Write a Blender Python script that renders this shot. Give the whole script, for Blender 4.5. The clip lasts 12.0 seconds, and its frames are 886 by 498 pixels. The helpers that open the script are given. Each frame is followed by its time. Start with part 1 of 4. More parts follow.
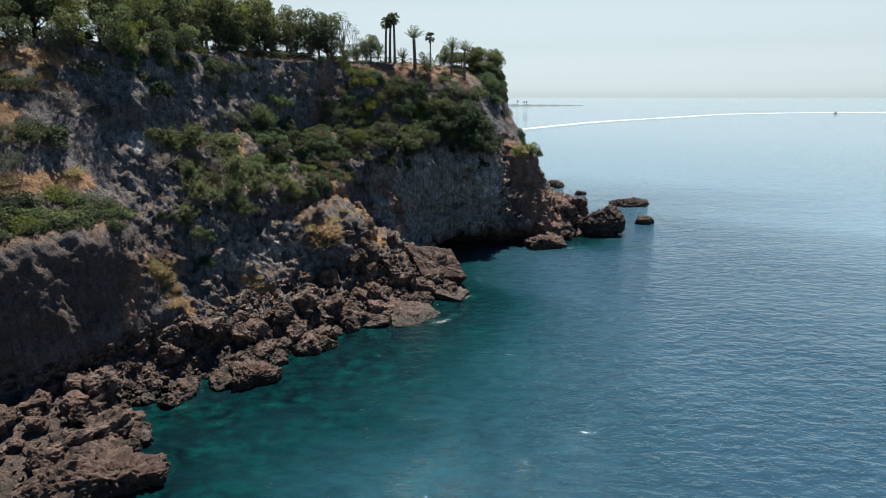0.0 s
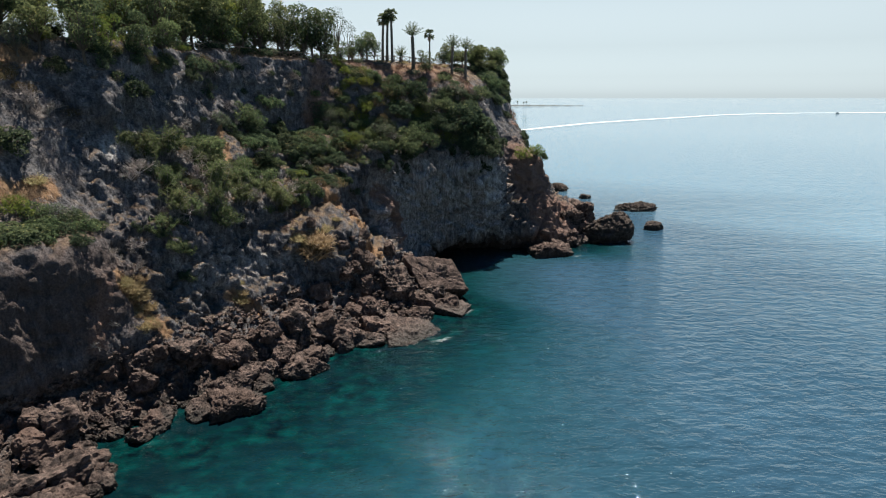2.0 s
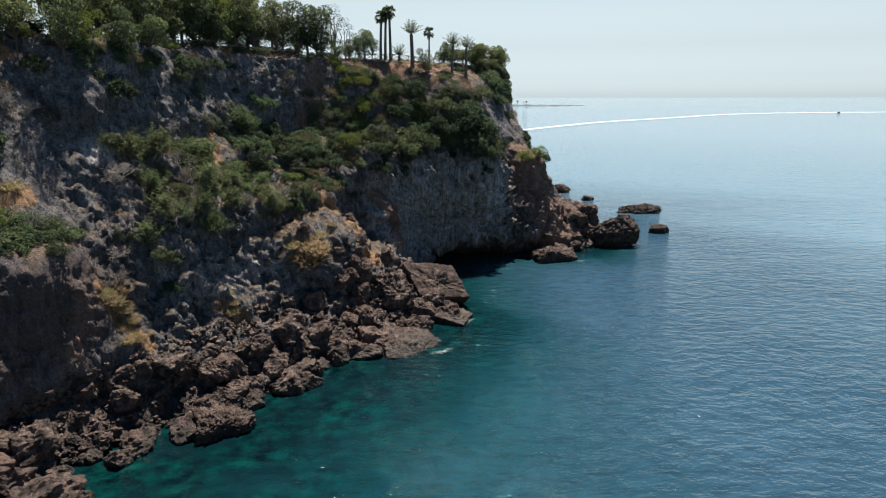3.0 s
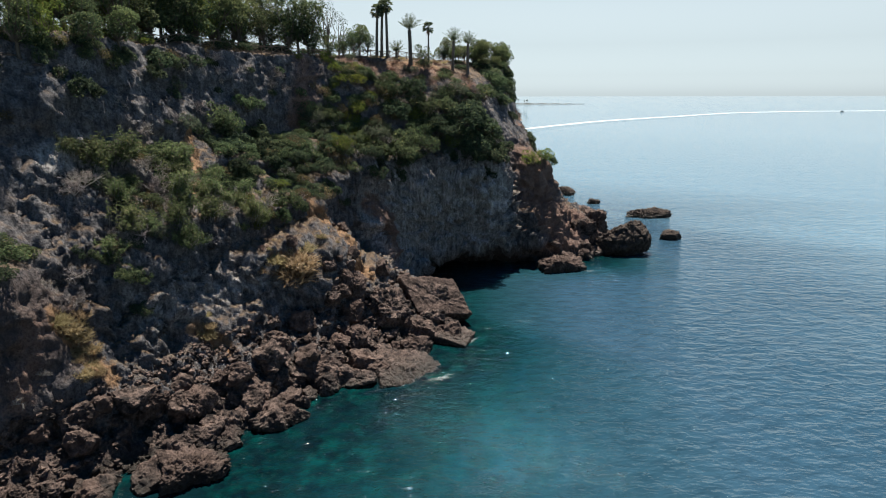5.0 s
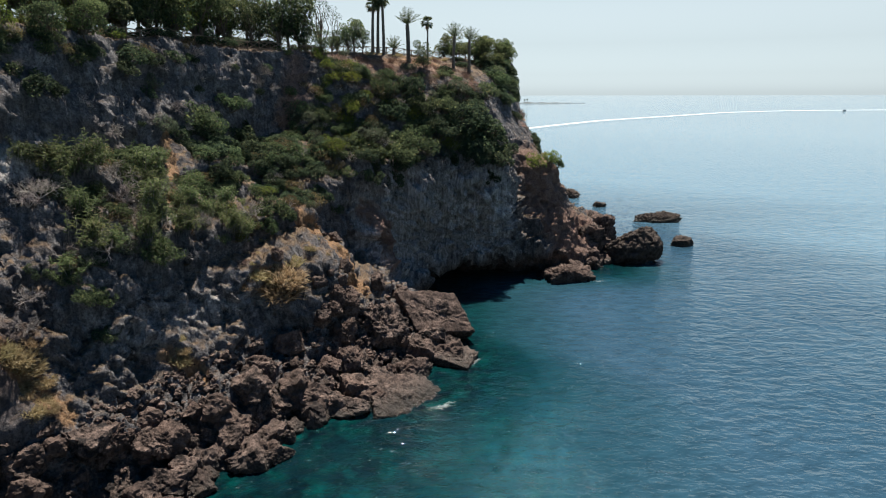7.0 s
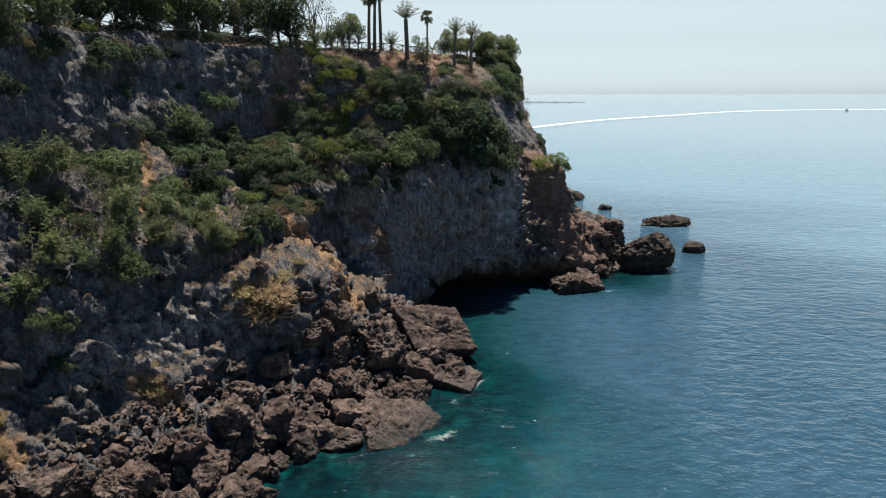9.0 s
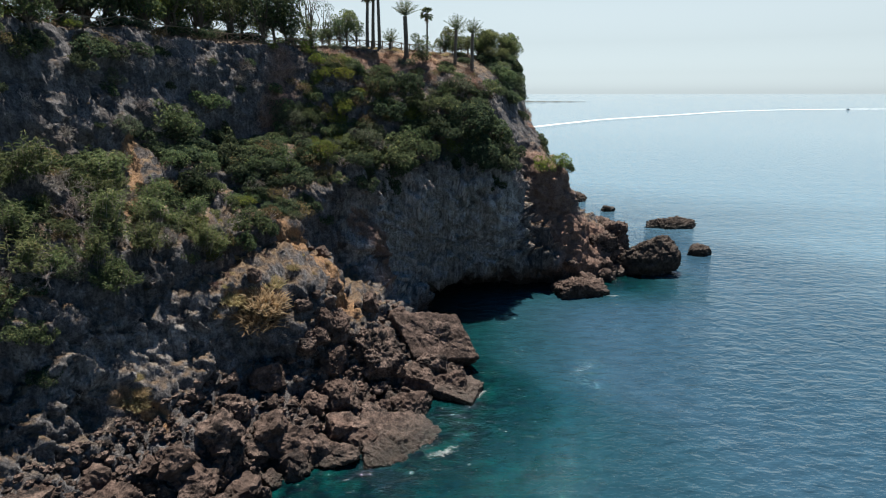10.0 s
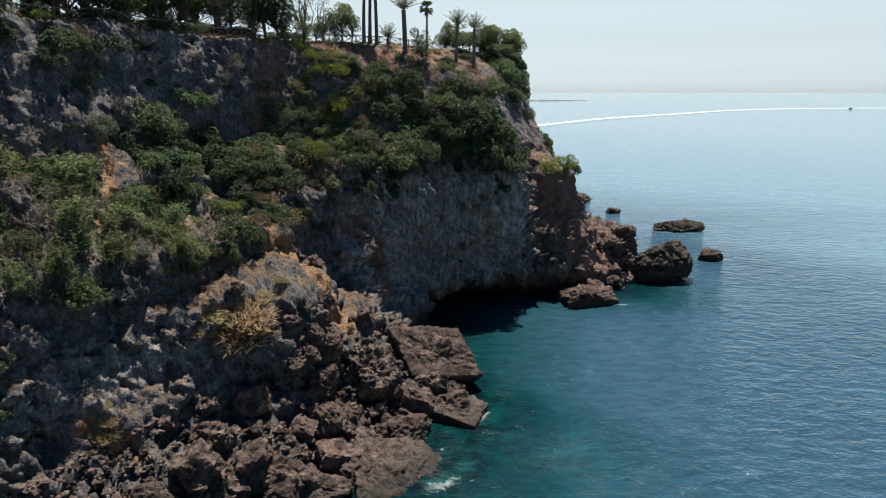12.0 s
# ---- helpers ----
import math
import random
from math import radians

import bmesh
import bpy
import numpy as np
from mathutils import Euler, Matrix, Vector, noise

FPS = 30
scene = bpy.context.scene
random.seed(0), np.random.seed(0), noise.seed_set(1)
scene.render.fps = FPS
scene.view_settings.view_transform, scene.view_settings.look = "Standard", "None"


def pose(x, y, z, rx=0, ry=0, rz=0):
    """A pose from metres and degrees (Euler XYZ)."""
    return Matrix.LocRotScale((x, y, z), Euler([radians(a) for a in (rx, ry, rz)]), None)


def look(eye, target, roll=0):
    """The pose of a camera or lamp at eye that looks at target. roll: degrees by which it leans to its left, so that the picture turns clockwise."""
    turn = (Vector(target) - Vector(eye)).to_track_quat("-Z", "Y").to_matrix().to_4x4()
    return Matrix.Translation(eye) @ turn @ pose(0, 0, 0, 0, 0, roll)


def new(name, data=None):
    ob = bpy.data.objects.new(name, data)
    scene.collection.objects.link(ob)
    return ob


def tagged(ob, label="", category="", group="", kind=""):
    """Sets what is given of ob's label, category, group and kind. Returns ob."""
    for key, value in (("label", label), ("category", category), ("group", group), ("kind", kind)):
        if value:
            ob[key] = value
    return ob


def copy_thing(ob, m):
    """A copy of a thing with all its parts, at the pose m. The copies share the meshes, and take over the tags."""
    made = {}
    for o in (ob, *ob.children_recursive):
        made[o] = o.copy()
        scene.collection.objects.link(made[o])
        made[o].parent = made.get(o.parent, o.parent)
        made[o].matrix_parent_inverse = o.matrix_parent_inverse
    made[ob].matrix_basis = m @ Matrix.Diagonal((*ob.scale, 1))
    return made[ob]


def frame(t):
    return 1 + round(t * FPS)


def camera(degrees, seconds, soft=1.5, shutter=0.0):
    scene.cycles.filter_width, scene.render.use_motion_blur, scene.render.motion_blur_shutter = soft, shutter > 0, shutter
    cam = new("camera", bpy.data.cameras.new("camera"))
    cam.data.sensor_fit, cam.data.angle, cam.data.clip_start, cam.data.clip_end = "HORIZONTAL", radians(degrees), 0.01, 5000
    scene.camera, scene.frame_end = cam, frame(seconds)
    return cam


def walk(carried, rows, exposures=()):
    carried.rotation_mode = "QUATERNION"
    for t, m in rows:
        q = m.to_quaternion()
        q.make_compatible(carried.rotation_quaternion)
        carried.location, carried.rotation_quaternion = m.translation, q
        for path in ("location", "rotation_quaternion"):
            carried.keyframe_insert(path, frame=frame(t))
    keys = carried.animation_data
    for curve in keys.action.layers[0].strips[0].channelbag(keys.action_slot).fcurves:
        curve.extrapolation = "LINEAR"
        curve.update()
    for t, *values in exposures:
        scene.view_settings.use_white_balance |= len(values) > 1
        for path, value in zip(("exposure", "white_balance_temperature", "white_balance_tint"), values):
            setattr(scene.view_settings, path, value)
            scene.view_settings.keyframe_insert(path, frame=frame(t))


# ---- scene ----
cam = camera(73.0, 12.0, soft=1.1)
METRES, EYE, TILT, LEAN, TURN = 27.0, 30.0, -14.5, 0.0, 0.0
ROWS = [
    (0.0, 0.0000, 0.0000, 0.0000, 0.000, 0.000, -0.000),
    (0.5, -0.0018, 0.0487, 0.0118, -0.022, 0.029, 0.020),
    (1.0, -0.0023, 0.1029, 0.0265, -0.037, 0.029, 0.020),
    (1.5, -0.0035, 0.1622, 0.0412, -0.037, 0.037, 0.030),
    (2.0, -0.0038, 0.2237, 0.0564, -0.037, 0.037, 0.050),
    (2.5, -0.0039, 0.2867, 0.0724, -0.037, 0.029, 0.080),
    (3.0, -0.0045, 0.3504, 0.0897, -0.044, 0.015, 0.090),
    (5.0, -0.0038, 0.6008, 0.1589, -0.022, -0.124, 0.080),
    (5.5, -0.0038, 0.6594, 0.1741, -0.022, -0.154, 0.090),
    (6.0, -0.0043, 0.7199, 0.1904, -0.022, -0.183, 0.090),
    (6.5, -0.0043, 0.7750, 0.2047, -0.022, -0.205, 0.090),
    (7.0, -0.0056, 0.8290, 0.2168, -0.037, -0.197, 0.110),
    (9.0, -0.0083, 1.0311, 0.2673, -0.051, -0.292, 0.070),
    (9.5, -0.0092, 1.0784, 0.2777, -0.051, -0.300, 0.070),
    (10.0, -0.0094, 1.1234, 0.2892, -0.044, -0.336, 0.050),
    (10.5, -0.0098, 1.1675, 0.3003, -0.037, -0.373, 0.020),
    (11.0, -0.0104, 1.2103, 0.3100, -0.044, -0.402, 0.020),
    (11.5, -0.0116, 1.2522, 0.3186, -0.051, -0.409, 0.020),
    (12.0, -0.0118, 1.2913, 0.3287, -0.044, -0.453, 0.010),
]
walk(cam, [(t, pose(0, 0, EYE, TILT, LEAN, TURN) @ pose(METRES * x, METRES * y, METRES * z, 90 + pitch, roll, yaw)) for t, x, y, z, yaw, pitch, roll in ROWS], exposures=[(0.0, 1.15, 5900, 5), (12.0, 1.15, 5900, 5)])

# ---- light: a hazy clear noon, the sun ahead over the sea ----
SUN_AZ, SUN_EL = 7.0, 67.0  # degrees to the right of +y, degrees over the horizon
world = bpy.data.worlds.new("sky")
scene.world = world
world.use_nodes = True
wn, wl = world.node_tree.nodes, world.node_tree.links
sky = wn.new("ShaderNodeTexSky")
sky.sky_type = "NISHITA"
sky.sun_disc = False
sky.sun_elevation = radians(SUN_EL)
sky.sun_rotation = radians(SUN_AZ)
sky.altitude, sky.air_density, sky.dust_density, sky.ozone_density = 0, 1.0, 0.45, 1.0
haze = wn.new("ShaderNodeHueSaturation")
# thick white haze low down, clear blue overhead
lift = wn.new("ShaderNodeSeparateXYZ")
wl.new(wn.new("ShaderNodeTexCoord").outputs["Generated"], lift.inputs[0])
for socket, low, high in (("Saturation", 0.07, 1.9), ("Value", 1.0, 0.62)):
    grade = wn.new("ShaderNodeMapRange")
    grade.interpolation_type = "SMOOTHSTEP"
    wl.new(lift.outputs["Z"], grade.inputs["Value"])
    for k, v in (("From Min", 0.1), ("From Max", 0.55), ("To Min", low), ("To Max", high)):
        grade.inputs[k].default_value = v
    wl.new(grade.outputs[0], haze.inputs[socket])
wl.new(sky.outputs[0], haze.inputs["Color"])
air = wn.new("ShaderNodeMix")
air.data_type, air.blend_type = "RGBA", "MULTIPLY"
air.inputs[0].default_value = 1.0
air.inputs[7].default_value = (0.95, 1.0, 0.985, 1)
wl.new(haze.outputs[0], air.inputs[6])
wl.new(air.outputs[2], wn["Background"].inputs[0])
wn["Background"].inputs[1].default_value = 0.048
sun = new("sun", bpy.data.lights.new("sun", "SUN"))
sun.data.energy, sun.data.angle, sun.data.color = 5.0, radians(0.53), (1.0, 0.87, 0.73)
sun.matrix_world = look((0, 0, 0), (-math.sin(radians(SUN_AZ)) * math.cos(radians(SUN_EL)), -math.cos(radians(SUN_AZ)) * math.cos(radians(SUN_EL)), -math.sin(radians(SUN_EL))))


# ---- materials ----
def material(name):
    m = bpy.data.materials.new(name)
    m.use_nodes = True
    t = m.node_tree
    return m, t, t.nodes["Principled BSDF"]


def nd(t, kind, ins=(), **props):
    n = t.nodes.new("ShaderNode" + kind)
    for k, v in props.items():
        setattr(n, k, v)
    for k, v in dict(ins).items():
        if isinstance(v, bpy.types.NodeSocket):
            t.links.new(v, n.inputs[k])
        else:
            n.inputs[k].default_value = v
    return n


def place(t, scale=(1, 1, 1), world_space=True):
    """World position, scaled."""
    src = nd(t, "NewGeometry").outputs["Position"] if world_space else nd(t, "TexCoord").outputs["Object"]
    return nd(t, "Mapping", {"Vector": src, "Scale": scale}).outputs[0]


def noise_tex(t, at, scale, detail=6, rough=0.6, distort=0.0):
    return nd(t, "TexNoise", {"Vector": at, "Scale": scale, "Detail": detail, "Roughness": rough, "Distortion": distort}).outputs["Fac"]


def ramp(t, fac, stops):
    r = nd(t, "ValToRGB", {"Fac": fac})
    e = r.color_ramp.elements
    while len(e) < len(stops):
        e.new(0.5)
    for el, (p, c) in zip(e, stops):
        el.position = p
        el.color = (*c, 1) if len(c) == 3 else c
    return r.outputs[0]


def grey(t, fac, lo, hi):
    return nd(t, "MapRange", {"Value": fac, "From Min": lo, "From Max": hi}).outputs[0]


def mix(t, fac, a, b, how="MIX"):
    m = nd(t, "Mix", data_type="RGBA", blend_type=how)
    for i, v in ((0, fac), (6, a), (7, b)):
        if isinstance(v, bpy.types.NodeSocket):
            t.links.new(v, m.inputs[i])
        elif i == 0:
            m.inputs[0].default_value = v
        else:
            m.inputs[i].default_value = (*v, 1)
    return m.outputs[2]


def calc(t, op, a, b=0.0):
    m = nd(t, "Math", operation=op)
    for i, v in ((0, a), (1, b)):
        if isinstance(v, bpy.types.NodeSocket):
            t.links.new(v, m.inputs[i])
        else:
            m.inputs[i].default_value = v
    return m.outputs[0]


def bump(t, bsdf, height, strength, dist):
    n = nd(t, "Bump", {"Height": height, "Strength": strength, "Distance": dist})
    t.links.new(n.outputs[0], bsdf.inputs["Normal"])
    return n


def rock_material(name, pale, dark, warm, soil=0.0, own=False, light=0.36, relief=0.5):
    """Weathered limestone: blotches, vertical streaks, pits with painted shade; ochre soil lodges on what lies flat."""
    m, t, b = material(name)
    at = place(t)
    big = noise_tex(t, at, 0.16, 5, 0.6)
    mid = noise_tex(t, at, 0.9, 8, 0.7)
    fine = noise_tex(t, at, 5.0, 6, 0.75)
    streak = noise_tex(t, place(t, (1.3, 1.3, 0.1)), 1.6, 7, 0.65)
    col = mix(t, grey(t, mid, light, light + 0.3), dark, pale)
    col = mix(t, grey(t, big, 0.56, 0.72), col, warm)
    col = mix(t, calc(t, "MULTIPLY", grey(t, streak, 0.52, 0.72), 0.45), col, [c * 0.4 for c in dark])
    # shade in the grain's hollows and the pits, painted as darker rock
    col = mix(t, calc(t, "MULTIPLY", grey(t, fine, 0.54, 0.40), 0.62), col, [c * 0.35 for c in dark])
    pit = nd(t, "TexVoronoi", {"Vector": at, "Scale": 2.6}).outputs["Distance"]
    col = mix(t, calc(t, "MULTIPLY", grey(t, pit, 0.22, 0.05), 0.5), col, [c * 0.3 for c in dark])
    if own:
        rnd = nd(t, "ObjectInfo").outputs["Random"]
        col = mix(t, calc(t, "MULTIPLY", rnd, 0.6), col, [c * 0.5 for c in warm])
    up = nd(t, "SeparateXYZ", {"Vector": nd(t, "NewGeometry").outputs["Normal"]}).outputs["Z"]
    if soil:
        soft = calc(t, "ADD", up, calc(t, "MULTIPLY", calc(t, "SUBTRACT", mid, 0.5), 0.9))
        earth = mix(t, grey(t, noise_tex(t, at, 1.7, 6, 0.7), 0.35, 0.65), (0.10, 0.065, 0.042), (0.21, 0.145, 0.085))
        dry = grey(t, nd(t, "SeparateXYZ", {"Vector": nd(t, "NewGeometry").outputs["Position"]}).outputs["Z"], 4.0, 7.0)
        col = mix(t, calc(t, "MULTIPLY", calc(t, "MULTIPLY", grey(t, soft, 0.6, 0.9), dry), soil), col, earth)
        # brown shore rock, its colour darkened for the shade in the boulder gaps
        low = grey(t, calc(t, "ADD", nd(t, "SeparateXYZ", {"Vector": nd(t, "NewGeometry").outputs["Position"]}).outputs["Z"], calc(t, "MULTIPLY", mid, 3.0)), 5.6, 3.6)
        col = mix(t, low, col, mix(t, grey(t, fine, 0.4, 0.65), (0.035, 0.027, 0.024), (0.15, 0.11, 0.09)))
        iron = calc(t, "ADD", nd(t, "Attribute", attribute_name="iron").outputs["Fac"], calc(t, "MULTIPLY", calc(t, "SUBTRACT", mid, 0.5), 1.2))
        col = mix(t, calc(t, "MULTIPLY", grey(t, iron, 0.2, 0.6), 0.8), col, mix(t, grey(t, fine, 0.3, 0.7), (0.048, 0.034, 0.03), (0.145, 0.1, 0.084)))
        spill = calc(t, "ADD", nd(t, "Attribute", attribute_name="earth").outputs["Fac"], calc(t, "MULTIPLY", calc(t, "SUBTRACT", mid, 0.5), 1.6))
        col = mix(t, grey(t, spill, 0.3, 0.55), col, mix(t, grey(t, fine, 0.35, 0.65), (0.19, 0.105, 0.054), (0.32, 0.2, 0.11)))
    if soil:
        # bounced sea light painted into the pale rock's colour
        lit = calc(t, "ADD", nd(t, "Attribute", attribute_name="lit").outputs["Fac"], calc(t, "MULTIPLY", calc(t, "SUBTRACT", mid, 0.5), 1.1))
        col = mix(t, calc(t, "MULTIPLY", grey(t, lit, 0.1, 0.5), 0.9), col, mix(t, grey(t, calc(t, "ADD", calc(t, "MULTIPLY", fine, 0.5), calc(t, "MULTIPLY", streak, 0.5)), 0.38, 0.62), (0.15, 0.135, 0.128), (0.66, 0.62, 0.59)))
        col = mix(t, calc(t, "MULTIPLY", grey(t, noise_tex(t, place(t, (2.4, 2.4, 0.16)), 1.0, 4, 0.6), 0.5, 0.36), 0.5), col, [c * 0.4 for c in dark])
        tinge = calc(t, "ADD", nd(t, "Attribute", attribute_name="russet").outputs["Fac"], calc(t, "MULTIPLY", calc(t, "SUBTRACT", mid, 0.5), 1.2))
        col = mix(t, calc(t, "MULTIPLY", grey(t, tinge, 0.2, 0.6), 0.85), col, mix(t, grey(t, fine, 0.35, 0.65), (0.10, 0.058, 0.043), (0.30, 0.19, 0.145)))
    # the tide keeps the lowest metre dark and wet
    z = nd(t, "SeparateXYZ", {"Vector": nd(t, "NewGeometry").outputs["Position"]}).outputs["Z"]
    wet = grey(t, calc(t, "ADD", z, calc(t, "MULTIPLY", mid, -1.6)), 0.5, -0.5)
    col = mix(t, calc(t, "MULTIPLY", wet, 0.8), col, (0.022, 0.02, 0.016))
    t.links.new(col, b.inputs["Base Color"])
    t.links.new(nd(t, "MapRange", {"Value": wet, "To Min": 0.92, "To Max": 0.35}).outputs[0], b.inputs["Roughness"])
    b.inputs["Specular IOR Level"].default_value = 0.25
    drip = noise_tex(t, place(t, (2.4, 2.4, 0.16)), 1.0, 4, 0.6)
    col_gain = calc(t, "MULTIPLY", drip, 0.9 if soil else 0.2)
    h = calc(t, "ADD", calc(t, "ADD", calc(t, "MULTIPLY", mid, 0.8), col_gain), calc(t, "MULTIPLY", fine, 0.55))
    h = calc(t, "ADD", h, calc(t, "MULTIPLY", grey(t, pit, 0.0, 0.3), 0.25))
    bump(t, b, h, 1.0, relief)
    return m


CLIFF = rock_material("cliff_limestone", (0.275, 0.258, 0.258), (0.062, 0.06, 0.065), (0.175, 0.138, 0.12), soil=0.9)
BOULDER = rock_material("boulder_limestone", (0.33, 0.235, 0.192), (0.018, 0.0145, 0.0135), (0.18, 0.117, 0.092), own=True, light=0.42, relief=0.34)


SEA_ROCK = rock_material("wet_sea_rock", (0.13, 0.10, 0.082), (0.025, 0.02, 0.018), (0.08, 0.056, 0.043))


def leaf_material(name, dark, light, tip, sheen=0.6):
    m, t, b = material(name)
    isl = nd(t, "NewGeometry").outputs["Random Per Island"]
    rnd = nd(t, "ObjectInfo").outputs["Random"]
    col = mix(t, isl, dark, light)
    col = mix(t, grey(t, isl, 0.92, 1.0), col, tip)
    shade = nd(t, "HueSaturation", {"Hue": 0.5, "Color": col, "Saturation": 1.0})
    t.links.new(nd(t, "MapRange", {"Value": rnd, "To Min": 0.75, "To Max": 1.3}).outputs[0], shade.inputs["Value"])
    t.links.new(nd(t, "MapRange", {"Value": calc(t, "FRACT", calc(t, "MULTIPLY", rnd, 7.31)), "To Min": 0.475, "To Max": 0.515}).outputs[0], shade.inputs["Hue"])
    t.links.new(shade.outputs[0], b.inputs["Base Color"])
    b.inputs["Roughness"].default_value = sheen
    b.inputs["Specular IOR Level"].default_value = 0.05
    tr = nd(t, "BsdfTranslucent", {"Color": shade.outputs[0]})
    sh = nd(t, "MixShader", {0: 0.46, 1: b.outputs[0], 2: tr.outputs[0]})
    t.links.new(sh.outputs[0], t.nodes["Material Output"].inputs["Surface"])
    return m


LEAF_DARK = leaf_material("leaf_dark_green", (0.024, 0.038, 0.026), (0.098, 0.128, 0.07), (0.21, 0.225, 0.10))
LEAF_MID = leaf_material("leaf_green", (0.04, 0.062, 0.034), (0.145, 0.182, 0.088), (0.31, 0.31, 0.12))
LEAF_TREE = leaf_material("leaf_tree_green", (0.062, 0.082, 0.038), (0.19, 0.22, 0.095), (0.32, 0.31, 0.13))
LEAF_LIME = leaf_material("leaf_yellow_green", (0.075, 0.10, 0.02), (0.18, 0.205, 0.05), (0.30, 0.28, 0.08))
LEAF_GREY = leaf_material("leaf_grey_olive", (0.055, 0.07, 0.045), (0.135, 0.155, 0.10), (0.22, 0.2, 0.12), 0.6)
LEAF_REED = leaf_material("leaf_reed", (0.06, 0.085, 0.036), (0.17, 0.2, 0.09), (0.32, 0.29, 0.14))
LEAF_PALM = leaf_material("leaf_palm", (0.06, 0.08, 0.045), (0.16, 0.19, 0.10), (0.26, 0.25, 0.14))
LEAF_DRY = leaf_material("leaf_dry_olive", (0.09, 0.075, 0.035), (0.21, 0.17, 0.085), (0.3, 0.24, 0.13), 0.8)
STRAW = leaf_material("dry_grass", (0.22, 0.175, 0.09), (0.42, 0.345, 0.2), (0.52, 0.45, 0.3), 0.8)
RUST = leaf_material("rust_scrub", (0.20, 0.135, 0.10), (0.40, 0.29, 0.225), (0.5, 0.38, 0.29), 0.8)
TWIG = leaf_material("dead_twigs", (0.24, 0.215, 0.20), (0.46, 0.42, 0.385), (0.56, 0.52, 0.48), 0.8)


def plain_material(name, a, c, scale, rough=0.85, lump=0.02, stretch=(1, 1, 1), metal=0.0):
    m, t, b = material(name)
    at = place(t, stretch, world_space=False)
    n = noise_tex(t, at, scale, 7, 0.65)
    w = noise_tex(t, at, scale * 0.17, 4, 0.6)
    t.links.new(mix(t, grey(t, calc(t, "ADD", calc(t, "MULTIPLY", n, 0.6), calc(t, "MULTIPLY", w, 0.4)), 0.33, 0.67), a, c), b.inputs["Base Color"])
    b.inputs["Roughness"].default_value = rough
    b.inputs["Metallic"].default_value = metal
    bump(t, b, n, 0.6, lump)
    return m


BARK = plain_material("bark", (0.055, 0.042, 0.03), (0.16, 0.125, 0.09), 6, stretch=(1, 1, 0.25), lump=0.05)
PALM_BARK = plain_material("palm_bark", (0.07, 0.055, 0.042), (0.20, 0.165, 0.125), 5, stretch=(0.6, 0.6, 3.0), lump=0.06)
TIMBER = plain_material("weathered_timber", (0.10, 0.065, 0.04), (0.22, 0.155, 0.10), 7, stretch=(1, 1, 0.3))
BOAT_WHITE = plain_material("boat_gelcoat", (0.7, 0.7, 0.69), (0.82, 0.82, 0.8), 2, 0.3, 0.002)
BOAT_DARK = plain_material("boat_dark", (0.02, 0.022, 0.025), (0.05, 0.052, 0.055), 3, 0.4, 0.002)
FAR_LAND = plain_material("far_land", (0.035, 0.042, 0.04), (0.08, 0.085, 0.08), 0.05, 0.9, 0.5)


def foam_material(name, opaque):
    m, t, b = material(name)
    at = place(t)
    n = noise_tex(t, at, 0.11 if opaque else 2.6, 8, 0.75)
    b.inputs["Base Color"].default_value = (0.82, 0.86, 0.86, 1)
    b.inputs["Roughness"].default_value = 0.7
    edge = nd(t, "Attribute", attribute_name="edge").outputs["Fac"]
    f = grey(t, calc(t, "ADD", calc(t, "MULTIPLY", n, 0.9), calc(t, "MULTIPLY", edge, 0.5)), 0.78, 1.6) if not opaque else grey(t, calc(t, "ADD", calc(t, "MULTIPLY", n, 0.9), calc(t, "MULTIPLY", edge, 0.6)), 0.5, 1.2)
    t.links.new(f, b.inputs["Alpha"])
    return m


FOAM = foam_material("foam", False)
WAKE = foam_material("wake_foam", True)


